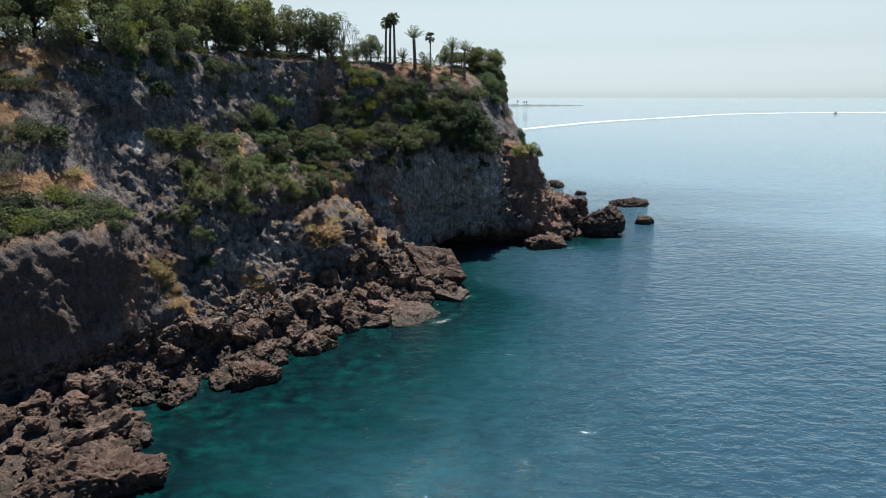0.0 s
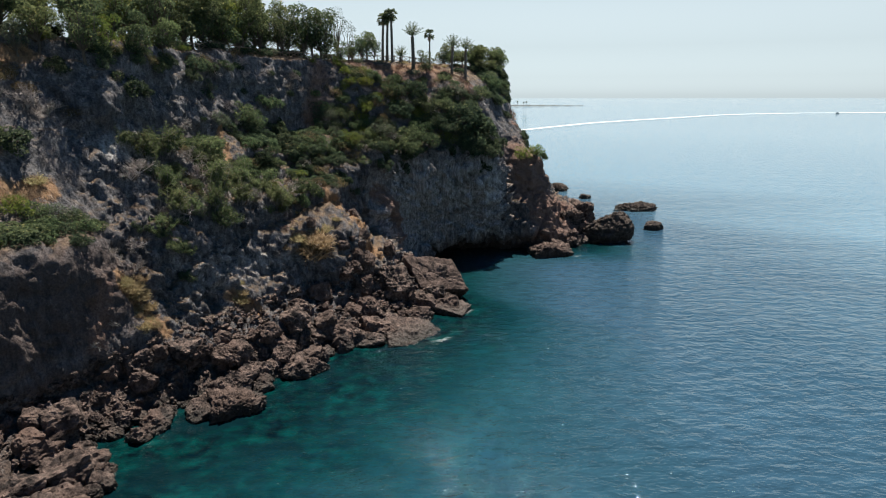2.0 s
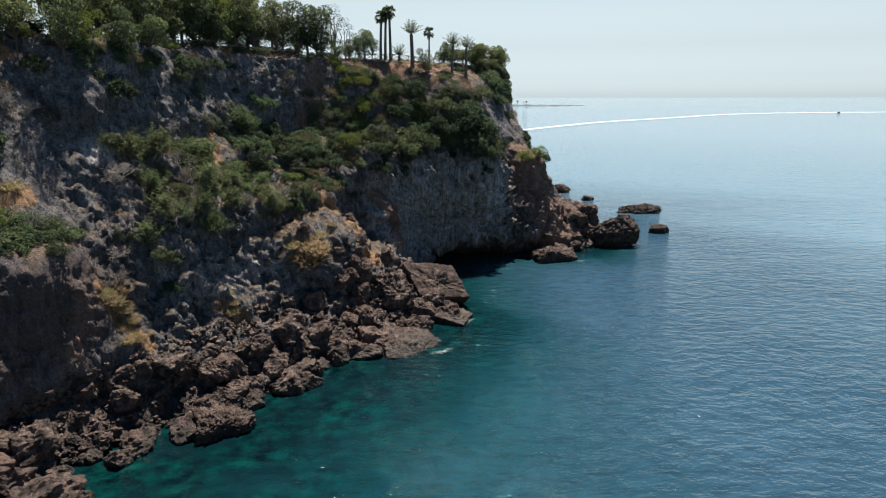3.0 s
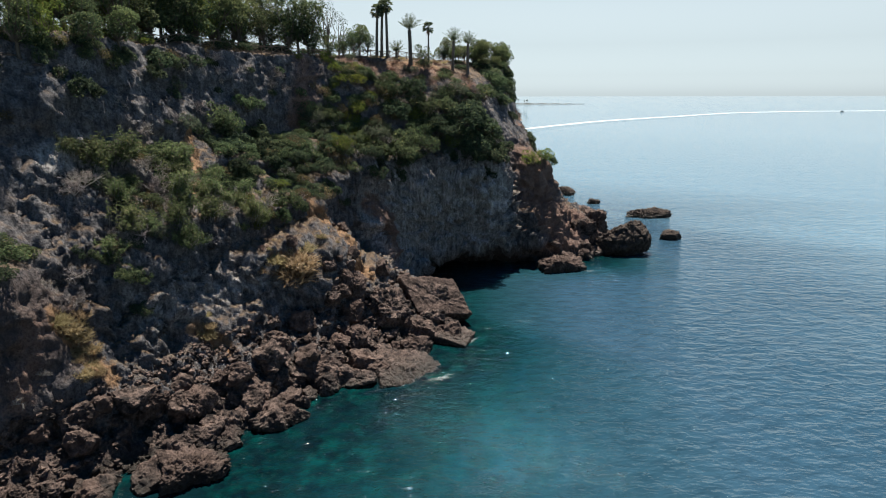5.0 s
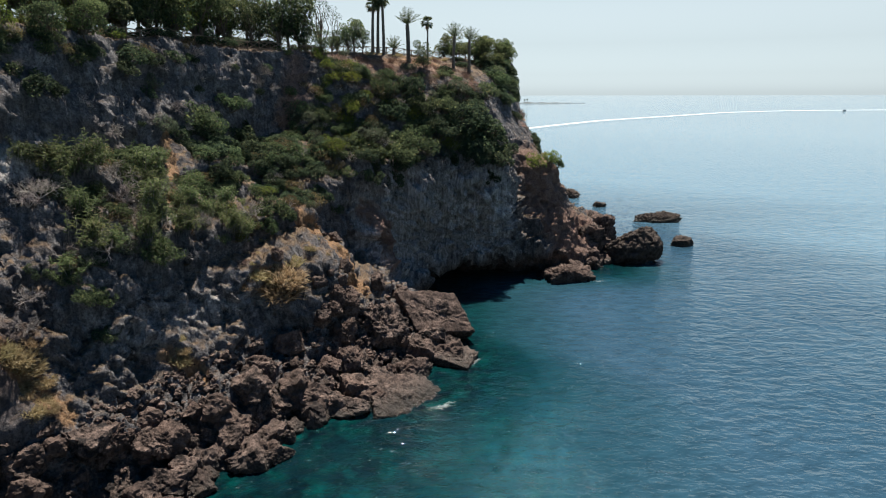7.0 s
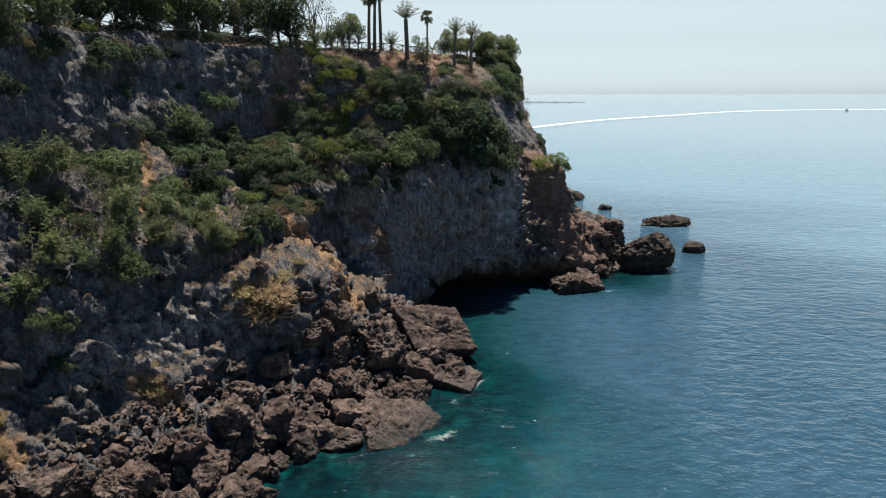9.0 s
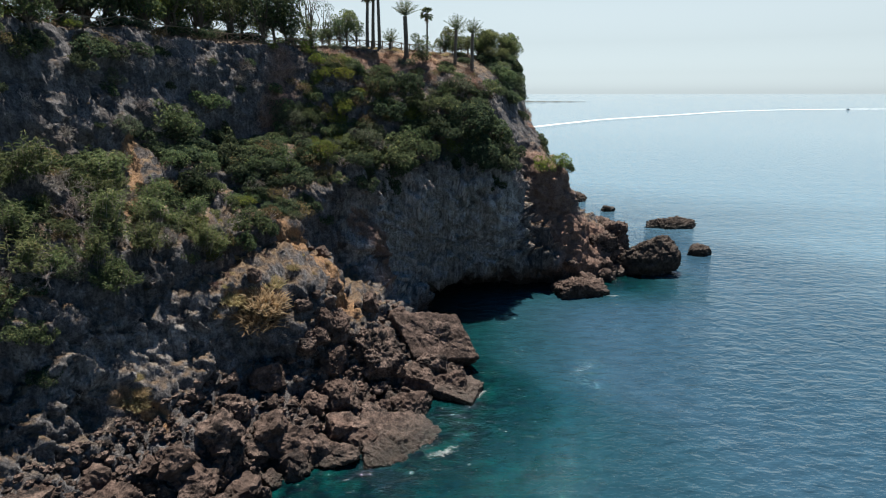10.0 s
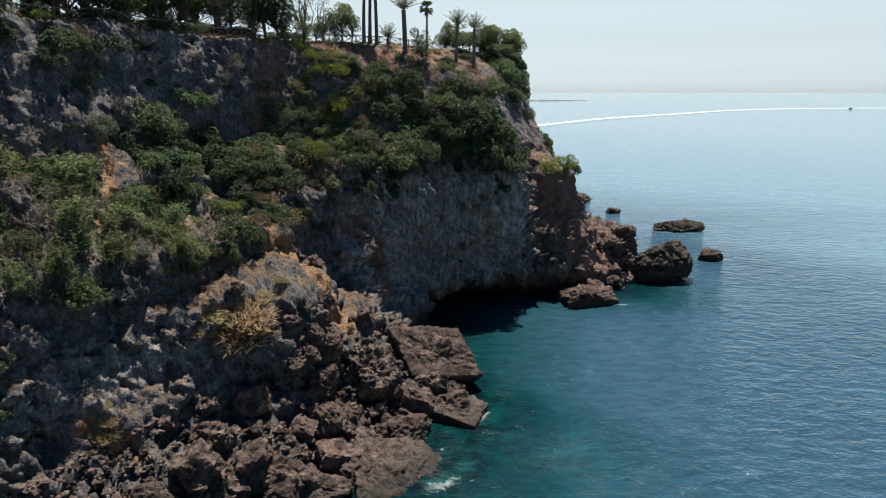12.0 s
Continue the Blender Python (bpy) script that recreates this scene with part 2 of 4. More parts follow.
def sea_material():
    m, t, b = material("sea_water")
    at = place(t)
    depth = nd(t, "Attribute", attribute_name="depth").outputs["Fac"]
    patch = noise_tex(t, at, 0.16, 6, 0.65, 0.4)
    stone = noise_tex(t, at, 0.55, 5, 0.6)
    shallow = mix(t, grey(t, stone, 0.4, 0.62), (0.001, 0.004, 0.006), (0.002, 0.029, 0.027))
    shallow = mix(t, grey(t, patch, 0.40, 0.58), (0.002, 0.011, 0.014), shallow)
    mid = mix(t, grey(t, noise_tex(t, at, 0.045, 4, 0.6), 0.35, 0.65), (0.004, 0.025, 0.031), (0.008, 0.04, 0.046))
    deep = mix(t, grey(t, noise_tex(t, place(t, (0.3, 1, 1)), 0.012, 4, 0.6), 0.35, 0.65), (0.02, 0.047, 0.072), (0.029, 0.063, 0.094))
    wob = calc(t, "ADD", depth, calc(t, "MULTIPLY", calc(t, "SUBTRACT", patch, 0.5), 9.0))
    col = mix(t, grey(t, wob, 7.0, 24.0), shallow, mid)
    col = mix(t, grey(t, depth, 17.0, 48.0), col, deep)
    # sky reflection and haze over the far water, painted in as paler colour
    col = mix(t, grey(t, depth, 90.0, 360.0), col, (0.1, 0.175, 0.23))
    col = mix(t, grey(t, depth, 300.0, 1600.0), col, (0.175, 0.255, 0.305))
    # the small waves' shine and shade, put into the water's colour
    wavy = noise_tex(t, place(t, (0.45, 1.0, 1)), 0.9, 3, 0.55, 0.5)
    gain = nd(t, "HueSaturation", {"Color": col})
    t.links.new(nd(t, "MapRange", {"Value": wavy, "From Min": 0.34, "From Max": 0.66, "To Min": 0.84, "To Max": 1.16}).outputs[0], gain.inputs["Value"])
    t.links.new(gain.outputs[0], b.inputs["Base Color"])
    b.inputs["Roughness"].default_value = 0.03
    b.inputs["IOR"].default_value = 1.333
    swell = noise_tex(t, place(t, (0.5, 1.0, 1)), 0.16, 3, 0.5)
    chop = noise_tex(t, place(t, (0.6, 1.0, 1)), 0.85, 2, 0.5, 0.4)
    rip = noise_tex(t, place(t, (0.55, 1.0, 1)), 3.6, 2, 0.45)
    h = calc(t, "ADD", calc(t, "MULTIPLY", swell, 0.45), calc(t, "ADD", calc(t, "MULTIPLY", chop, 0.36), calc(t, "MULTIPLY", rip, 0.1)))
    bump(t, b, h, 1.0, 1.0)
    return m


SEA = sea_material()


# ---- numpy noise ----
def lattice(i, j, k, seed=0):
    h = (i * 374761393 + j * 668265263 + k * 2147483647 + seed * 1274126177) & 0xFFFFFFFF
    h = ((h ^ (h >> 13)) * 1274126177) & 0xFFFFFFFF
    h = ((h ^ (h >> 16)) * 2246822519) & 0xFFFFFFFF
    return ((h ^ (h >> 15)) & 0xFFFFFF) / 0xFFFFFF


def vnoise(p, seed=0):
    f = np.floor(p)
    i = f.astype(np.int64)
    u = p - f
    u = u * u * u * (u * (u * 6 - 15) + 10)
    out = 0
    for a in (0, 1):
        wa = u[:, 0] if a else 1 - u[:, 0]
        for c in (0, 1):
            wb = u[:, 1] if c else 1 - u[:, 1]
            for e in (0, 1):
                we = u[:, 2] if e else 1 - u[:, 2]
                out = out + wa * wb * we * lattice(i[:, 0] + a, i[:, 1] + c, i[:, 2] + e, seed)
    return out * 2 - 1


def fbm(p, octaves, seed=0, gain=0.5, ridged=False):
    out, amp = 0, 1.0
    for o in range(octaves):
        v = vnoise(p * 2.03 ** o + 17.3 * o, seed + o)
        out = out + amp * ((1 - 2 * abs(v)) if ridged else v)
        amp *= gain
    return out


def cells(p, seed=0):
    """A slope of its own for each cell, the gap to the next cell, and the cell's number."""
    i = np.floor(p).astype(np.int64)
    d1 = np.full(len(p), 9.0)
    d2 = d1.copy()
    own = np.zeros(len(p))
    tilt = np.zeros(len(p))
    for a in (-1, 0, 1):
        for c in (-1, 0, 1):
            for e in (-1, 0, 1):
                j = i + (a, c, e)
                q = np.stack([j[:, n] + lattice(j[:, 0], j[:, 1], j[:, 2], seed + 7 * n + 1) for n in range(3)], 1)
                d = np.sqrt(((q - p) ** 2).sum(1))
                near = d < d1
                d2 = np.where(near, d1, np.minimum(d2, d))
                own = np.where(near, lattice(j[:, 0], j[:, 1], j[:, 2], seed + 50), own)
                lean = sum((p[:, n] - q[:, n]) * (lattice(j[:, 0], j[:, 1], j[:, 2], seed + 60 + n) - 0.5) for n in range(3))
                tilt = np.where(near, lean, tilt)
                d1 = np.minimum(d1, d)
    return tilt, d2 - d1, own


# ---- the lie of the land: s runs along the coast, o out to sea, both level ----
ORIGIN, ALONG, OUT = np.array((-38.0, 50.0)), np.array((0.53, 0.848)), np.array((0.848, -0.53))
STATION = [-40, -20, -4, 3, 6, 12, 17, 22, 29, 36, 44, 50, 56, 62, 70, 78, 84, 90, 97, 105, 113, 120, 128, 140]
RIM = 35.6  # height of the cliff's edge
CONTOUR = {
    -4: [9, 11, 18, 13, 8, 9, 13, 11, 12, 13, 15, 15, 13, 5, 1, -3, 1, 13, 18, 18, 15, 14, -3, -38],
    0: [6, 7, 12, 8, 3.5, 4, 7.5, 6, 7, 8.5, 10, 10, 8.5, 1, -2.4, -7, -4, 5, 14, 14.5, 10, 8, -6, -40],
    2.4: [1.2, 1.4, 2.8, 2.6, 1.4, 1.2, 2.6, 3, 5, 6, 6, 6.5, 5, -1, -3.4, -6, -2.5, 6, 12.5, 13, 9, 5, -8, -41],
    4: [0.4, 0.2, 0, -0.2, -0.6, -0.4, 1.8, 1.8, 2.2, 3, 4.8, 5.6, 3, -3, -4.6, -3, 2, 8, 11.5, 12, 8, 4, -8.5, -41],
    6: [0.8, 0.8, 0.6, 0.5, 0.3, -0.2, 0.6, 0.2, -0.2, 0.4, 3.4, 4.2, 0, -4.5, -5.4, -3.2, 1.8, 6.5, 10.2, 10.8, 6.5, 1.5, -10, -42],
    9: [0.8, 0.8, 0.6, 0.2, 0, -0.7, -1.6, -1.1, -1.9, -0.6, 3.2, 0.9, -5, -6, -5.8, -3.6, 1.9, 4.6, 8.8, 7.2, 3.5, -1.5, -11.5, -42.5],
    12: [0.6, 0.6, 0.5, 0, -0.4, -1.2, -3, -2.5, -3.3, -2.0, -0.4, -3.6, -7.4, -6.4, -5.4, -2.4, 2.5, 2.2, 7.4, 4.8, 1.2, -4, -13, -43],
    15: [0.5, 0.4, 0.2, -0.3, -0.7, -1.6, -4.4, -4.3, -4.9, -4.2, -4.8, -6.6, -8, -6.6, -5, -1.4, 3.2, 1.6, 6.8, 3, -0.8, -5.5, -13.5, -43.5],
    16.6: [0, 0, -0.2, -0.8, -1.2, -2.4, -5.8, -5.6, -5.8, -5.6, -6, -8.4, -8.4, -6.8, -5, -1.4, 3, 1.0, 6.2, 2.2, -1.6, -6.2, -13.7, -43.7],
    18: [-4, -4, -4, -4.4, -4.8, -5.8, -7.6, -7.4, -7, -7.4, -8.4, -9.6, -8.6, -7, -5.2, -1.6, 2.4, 0.2, 4.8, 1.2, -2.5, -7, -14, -44],
    25: [-12, -12, -12, -12, -11.5, -11, -11.8, -11.8, -12.8, -15, -16.2, -18, -18.6, -15.8, -10, -4.4, -1, -1.4, -1.6, -3.8, -7, -10.5, -17, -45],
    32: [-18, -18, -18, -18, -17.5, -16.2, -15.2, -13.4, -14.8, -17.2, -19.2, -19.8, -19.4, -19.2, -14.6, -10.5, -7.2, -6, -6, -6.8, -9.5, -11.6, -19, -46],
    RIM: [-23, -23, -23, -23, -22.5, -20.5, -18, -15.4, -15.8, -18.2, -20.4, -20.9, -20.4, -20.4, -18, -15.5, -14, -13.5, -12.5, -9.8, -10, -12.6, -20, -47],
}


def smooth(x, xs, ys):
    """Monotone cubic through the knots."""
    xs, ys = np.asarray(xs, float), np.asarray(ys, float)
    h, d = np.diff(xs), np.diff(ys, axis=0)
    d = (d.T / h).T
    m = np.zeros_like(ys)
    w = np.where(d[1:] * d[:-1] > 0, 2 * d[1:] * d[:-1] / (d[1:] + d[:-1] + 1e-12), 0)
    m[1:-1], m[0], m[-1] = w, d[0], d[-1]
    i = np.clip(np.searchsorted(xs, x) - 1, 0, len(h) - 1)
    t = np.clip((x - xs[i]) / h[i], 0, 1)
    hh = h[i]
    if ys.ndim > 1:
        t, hh = t[:, None], hh[:, None]
    return (1 + 2 * t) * (1 - t) ** 2 * ys[i] + t * (1 - t) ** 2 * hh * m[i] + t * t * (3 - 2 * t) * ys[i + 1] + t * t * (t - 1) * hh * m[i + 1]


S_STEP, Z_STEP = 0.22, 0.2
s_rows = np.arange(-36, 139, S_STEP)
z_cols = np.arange(-4, RIM + 0.01, Z_STEP)
inland = np.concatenate([np.arange(0.3, 20, 0.4), np.geomspace(20.5, 420, 14)])
levels = sorted(CONTOUR)
face = np.stack([smooth(s_rows, STATION, CONTOUR[l]) for l in levels], 0)
# the slope climbs in bands: sheer steps and narrow ledges
band = np.clip((s_rows[:, None] - 17) / 4, 0, 1) * np.clip((z_cols[None] - 5) / 4, 0, 1) * np.clip((RIM - z_cols[None]) / 3, 0, 1) * (1 - 0.85 * np.clip((s_rows[:, None] - 60) / 4, 0, 1))
shift = np.interp(s_rows, np.arange(-40, 150, 9.0), np.random.default_rng(4).random(22) * 5.0)[:, None]
height = z_cols[None] + band * 0.78 * np.sin(2 * np.pi * (z_cols[None] + shift) / 5.4)
face = np.stack([smooth(height[k], levels, face[:, k]) for k in range(len(s_rows))])  # offset at [station, height]
rim = face[:, -1:]
top_o = rim - inland[None, :]
# the park behind the edge lies a little higher, and a bank leads up to it
bank = 1.0 * (1 - np.exp(-inland / 4.0))
O_GRID = np.concatenate([face, top_o], 1)
Z_GRID = np.concatenate([np.repeat(z_cols[None], len(s_rows), 0), RIM + np.repeat(bank[None], len(s_rows), 0)], 1)
S_GRID = np.repeat(s_rows[:, None], O_GRID.shape[1], 1)
NZ = len(z_cols)


def level_place(s, o):
    return ORIGIN[0] + ALONG[0] * s + OUT[0] * o, ORIGIN[1] + ALONG[1] * s + OUT[1] * o


def tint_mask(points, width):
    """0 to 1 on the face near a line of (s, z): a mask for earth, rock tints and painted light."""
    out = np.zeros(S_GRID.shape)
    for (s0, z0), (s1, z1) in zip(points, points[1:]):
        ds, dz = s1 - s0, z1 - z0
        k = np.clip(((S_GRID - s0) * ds + (Z_GRID - z0) * dz) / (ds * ds + dz * dz), 0, 1)
        out = np.maximum(out, 1 - np.hypot(S_GRID - s0 - k * ds, Z_GRID - z0 - k * dz) / width)
    return np.clip(out, 0, 1)


EARTH = np.maximum.reduce([
    tint_mask([(38.5, 25.5), (36.5, 22.5), (34, 19)], 1.2),
    tint_mask([(47, 15), (49.4, 13), (49.9, 11.2), (49.2, 8.6)], 2.7),
    tint_mask([(37, 11.8), (40, 11.6)], 0.8),
    tint_mask([(14, 12.5), (15.5, 9), (16.6, 6.2)], 1.3),
    tint_mask([(26, 7.5), (28, 5)], 1.3),
    tint_mask([(2, 21.5), (12, 21)], 1.8),
    tint_mask([(-2, 27), (8, 28)], 1.6),
    tint_mask([(8, 33), (16, 34)], 1.5),
    tint_mask([(74, 34.5), (88, 34.8)], 1.2),
])
IRON = np.maximum.reduce([
    tint_mask([(-8, 11), (12, 12)], 8.0),
    tint_mask([(4, 4), (12, 4)], 4.0),
    tint_mask([(104, 2), (98, 5)], 6.0),
])

RUSSET = np.maximum.reduce([
    tint_mask([(95, 5), (95, 12), (96, 18)], 5.5),
    tint_mask([(59, 26), (63, 34)], 3.6) * 0.8,
    tint_mask([(62, 14), (63, 9), (61, 6)], 2.6),
    tint_mask([(106, 4), (98, 6)], 5.0),
    tint_mask([(74, 34), (86, 33.5)], 2.4) * 0.55,
    tint_mask([(10, 7), (12, 12)], 2.0) * 0.7,
])

# pale dripstone in the cove, made paler for light bounced off the sea
LIT_ROCK = np.maximum.reduce([
    tint_mask([(62, 10), (70, 11), (80, 11)], 11.0) * np.clip((S_GRID - 58) / 3, 0, 1),
    tint_mask([(23, 10), (36, 10)], 4.0) * 0.3,
    tint_mask([(20, 24), (24, 25)], 2.0) * 0.7,
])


def rough_land():
    """The face with its blocks, ribs, hollows and grain."""
    X, Y = level_place(S_GRID, O_GRID)
    P = np.stack([X, Y, Z_GRID], 2)
    ds, dz = np.gradient(P, axis=0), np.gradient(P, axis=1)
    N = np.cross(ds, dz)
    N /= np.linalg.norm(N, axis=2, keepdims=True) + 1e-9
    p, n = P.reshape(-1, 3), N.reshape(-1, 3)
    if (n[:, :2] @ OUT).mean() < 0:
        n = -n
    col = np.tile(np.arange(P.shape[1]), P.shape[0])
    far = np.clip((col - NZ) / 6.0, 0, 1)  # fades out on the plateau
    warp = np.stack([fbm(p / 3.0, 3, 90 + k) for k in range(3)], 1)
    q = p + 0.9 * warp
    big = fbm(q / 9.0, 3, 3)
    rib = fbm(q / np.array((5.0, 5.0, 11.0)), 3, 11, ridged=True)
    lean, gap, own = cells(q / np.array((3.2, 3.2, 5.5)), 5)
    lean2, gap2, own2 = cells((p + 0.35 * warp) / np.array((1.0, 1.0, 1.7)), 8)
    fine = fbm(p / np.array((0.8, 0.8, 1.2)), 4, 21, 0.6)
    worn = fbm(q / np.array((1.6, 1.6, 3.6)), 4, 61, 0.6, ridged=True)
    patchy = np.clip(0.5 + 1.2 * fbm(p / 7.0, 2, 71), 0, 1)
    block = (own - 0.5) * 0.7 + lean * 1.25 - 0.35 * np.exp(-(gap / 0.06) ** 2)
    small = (own2 - 0.5) * 0.2 + lean2 * 0.45 - 0.12 * np.exp(-(gap2 / 0.07) ** 2)
    hole = np.clip(fbm(q / np.array((1.3, 1.3, 1.0)), 3, 81) - 0.42, 0, 1) * patchy
    d = 1.0 * big + 0.55 * rib + block + 1.6 * small * (0.4 + 0.6 * patchy) + 0.3 * worn + 0.3 * fine - 1.6 * hole
    s, z = S_GRID.ravel(), Z_GRID.ravel()
    calm = np.clip((17 - s) / 3, 0, 1) * np.clip((31 - z) / 4, 0, 1)  # the near spur's sheer walls
    d = d * (1 - 0.3 * np.clip((z - 15) / 4, 0, 1)) * (1 - 0.3 * np.clip((z - 21) / 3, 0, 1))
    d = d * (1 - 0.6 * calm) * (1 - 0.25 * EARTH.ravel())
    d = d * (1 - 0.65 * np.clip((s - 68) / 3, 0, 1) * np.clip((94 - s) / 3, 0, 1) * np.clip((z - 28) / 2, 0, 1))  # an even scrub slope
    d = d * (1 - 0.5 * np.clip((s - 88) / 3, 0, 1) * np.clip((z - 17) / 3, 0, 1))  # the even outer wall of the point
    # hanging curtains of dripstone round the cove, knobs and hollows under them
    curtain = np.clip((s - 57) / 5, 0, 1) * np.clip((93 - s) / 4, 0, 1) * np.clip((z - 0.5) / 4, 0, 1) * np.clip((24 - z) / 4, 0, 1)
    along = s + 0.5 * warp[:, 0]
    flute = fbm(np.stack([along / 0.75, s * 0, (z + 1.2 * warp[:, 2]) / 6.0], 1), 3, 33, 0.6, ridged=True)
    knob = fbm(q / np.array((1.3, 1.3, 2.2)), 4, 37, 0.6, ridged=True)
    hung = np.clip((z - 9) / 5, 0, 1)
    d = d * (1 - 0.1 * curtain) + curtain * (0.8 * hung * flute + 0.7 * worn + (0.75 - 0.35 * hung) * knob - 1.4 * hole)
    d = d * (1 - far) + far * 0.18 * fbm(p / 4.0, 4, 44)
    n = n * (1 - far[:, None]) + far[:, None] * np.array((0, 0, 1.0))
    return (p + n * d[:, None]).reshape(P.shape), N


LAND, LAND_N = rough_land()


def on_face(s, z):
    """Place and outward normal on the rock face at station s and height z."""
    a = int(np.clip(round((s - s_rows[0]) / S_STEP), 0, len(s_rows) - 1))
    c = int(np.clip(round((z - z_cols[0]) / Z_STEP), 0, NZ - 1))
    n = LAND_N[a, c]
    return Vector(LAND[a, c]), Vector(n if n[:2] @ OUT > 0 or n[2] > 0 else -n)


def on_top(s, back):
    """Place on the plateau, so many metres behind its edge."""
    a = int(np.clip(round((s - s_rows[0]) / S_STEP), 0, len(s_rows) - 1))
    c = int(np.argmin(abs(inland - back)))
    return Vector(LAND[a, NZ + c])


def grid_faces(a, c):
    i = np.arange((a - 1) * c).reshape(a - 1, c)[:, :-1].ravel()
    return np.stack([i, i + c, i + c + 1, i + 1], 1)


def mesh_of(name, verts, faces, mat, flat=False):
    """One mesh from arrays: faces all of one length."""
    verts, faces = np.asarray(verts, np.float32), np.asarray(faces, np.int32)
    me = bpy.data.meshes.new(name)
    k = faces.shape[1]
    me.vertices.add(len(verts))
    me.vertices.foreach_set("co", verts.ravel())
    me.loops.add(faces.size)
    me.loops.foreach_set("vertex_index", faces.ravel())
    me.polygons.add(len(faces))
    me.polygons.foreach_set("loop_start", np.arange(0, faces.size, k, dtype=np.int32))
    me.polygons.foreach_set("use_smooth", np.full(len(faces), not flat))
    me.materials.append(mat)
    me.update(calc_edges=True)
    return me


def put(name, me, m=None, parent=None, label=""):
    ob = new(name, me)
    if parent:
        ob.parent = parent
    if m is not None:
        ob.matrix_basis = m
    return tagged(ob, label)


# ---- cliff and plateau ----
cliff = put("ground", mesh_of("ground", LAND.reshape(-1, 3), grid_faces(*LAND.shape[:2])[:, ::-1], CLIFF))
cliff.data.attributes.new("earth", "FLOAT", "POINT").data.foreach_set("value", EARTH.ravel().astype(np.float32))
cliff.data.attributes.new("iron", "FLOAT", "POINT").data.foreach_set("value", IRON.ravel().astype(np.float32))
cliff.data.attributes.new("russet", "FLOAT", "POINT").data.foreach_set("value", RUSSET.ravel().astype(np.float32))
cliff.data.attributes.new("lit", "FLOAT", "POINT").data.foreach_set("value", LIT_ROCK.ravel().astype(np.float32))
tagged(cliff, "grey and ochre limestone sea cliff with a level earth top", "cliff", kind="structure")

# ---- sea ----
def stretch(lo, hi, a, b, step, n):
    return np.concatenate([-np.geomspace(-lo, -a, n)[:-1] if a < 0 else np.linspace(lo, a, n)[:-1], np.arange(a, b, step), np.geomspace(b, hi, n)])


sx, sy = stretch(-4800, 4800, -70, 120, 1.0, 30), stretch(-600, 5400, -40, 230, 1.0, 30)
gx, gy = np.meshgrid(sx, sy, indexing="ij")
rel_s = (gx - ORIGIN[0]) * ALONG[0] + (gy - ORIGIN[1]) * ALONG[1]
rel_o = (gx - ORIGIN[0]) * OUT[0] + (gy - ORIGIN[1]) * OUT[1]
shore = smooth(rel_s.ravel(), STATION, CONTOUR[0] + np.interp(STATION, (-20, -4, 57, 62), (1, 2, 2, 0))).reshape(rel_s.shape)
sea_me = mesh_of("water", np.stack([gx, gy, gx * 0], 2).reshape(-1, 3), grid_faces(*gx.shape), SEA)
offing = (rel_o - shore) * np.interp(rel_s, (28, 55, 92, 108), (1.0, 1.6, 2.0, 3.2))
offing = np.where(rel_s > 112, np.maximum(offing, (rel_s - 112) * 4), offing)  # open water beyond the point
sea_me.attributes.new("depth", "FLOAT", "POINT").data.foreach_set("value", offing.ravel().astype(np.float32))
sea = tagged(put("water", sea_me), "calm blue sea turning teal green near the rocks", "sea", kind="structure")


# ---- building blocks of plants ----
def unit(v):
    return v / (np.linalg.norm(v, axis=-1, keepdims=True) + 1e-9)


def leaves(at, way, size, rng, slim=0.5, droop=0.0, facing=None):
    """Kite-shaped leaves, folded along the rib: four corners, two triangles' worth each."""
    n = len(at)
    way = unit(way + 0.001)
    side = unit(np.cross(way, rng.normal(size=(n, 3)) if facing is None else facing))
    up = np.cross(side, way)
    size = size[:, None] * np.ones((1, 1))
    tip = at + way * size + np.array((0, 0, -1.0)) * droop * size
    a = at + way * size * 0.45 + side * size * slim * 0.5 + up * size * 0.12
    c = at + way * size * 0.45 - side * size * slim * 0.5 + up * size * 0.12
    v = np.stack([at, a, tip, c], 1).reshape(-1, 3)
    return v, np.arange(4 * n).reshape(n, 4)


def join(parts):
    vs, fs, k = [], [], 0
    for v, f in parts:
        vs.append(v)
        fs.append(f + k)
        k += len(v)
    return np.concatenate(vs), np.concatenate(fs)


def tube(points, radii, sides=6):
    """A tapered, bent stem along the points."""
    p = np.asarray(points, float)
    t = unit(np.gradient(p, axis=0))
    ref = np.array((0.31, 0.95, 0.05))
    a = unit(np.cross(t, ref))
    c = np.cross(t, a)
    ang = np.linspace(0, 2 * np.pi, sides, endpoint=False)
    ring = a[:, None] * np.cos(ang)[None, :, None] + c[:, None] * np.sin(ang)[None, :, None]
    v = (p[:, None] + ring * np.asarray(radii)[:, None, None]).reshape(-1, 3)
    f = [(i * sides + j, i * sides + (j + 1) % sides, (i + 1) * sides + (j + 1) % sides, (i + 1) * sides + j) for i in range(len(p) - 1) for j in range(sides)]
    return v, np.array(f)


def limb(a, b, r0, r1, rng, bend=0.12, n=5, sides=5):
    a, b = np.asarray(a, float), np.asarray(b, float)
    k = np.linspace(0, 1, n)[:, None]
    off = rng.normal(size=3) * np.linalg.norm(b - a) * bend
    return tube(a + (b - a) * k + off * np.sin(k * np.pi), np.linspace(r0, r1, n), sides)


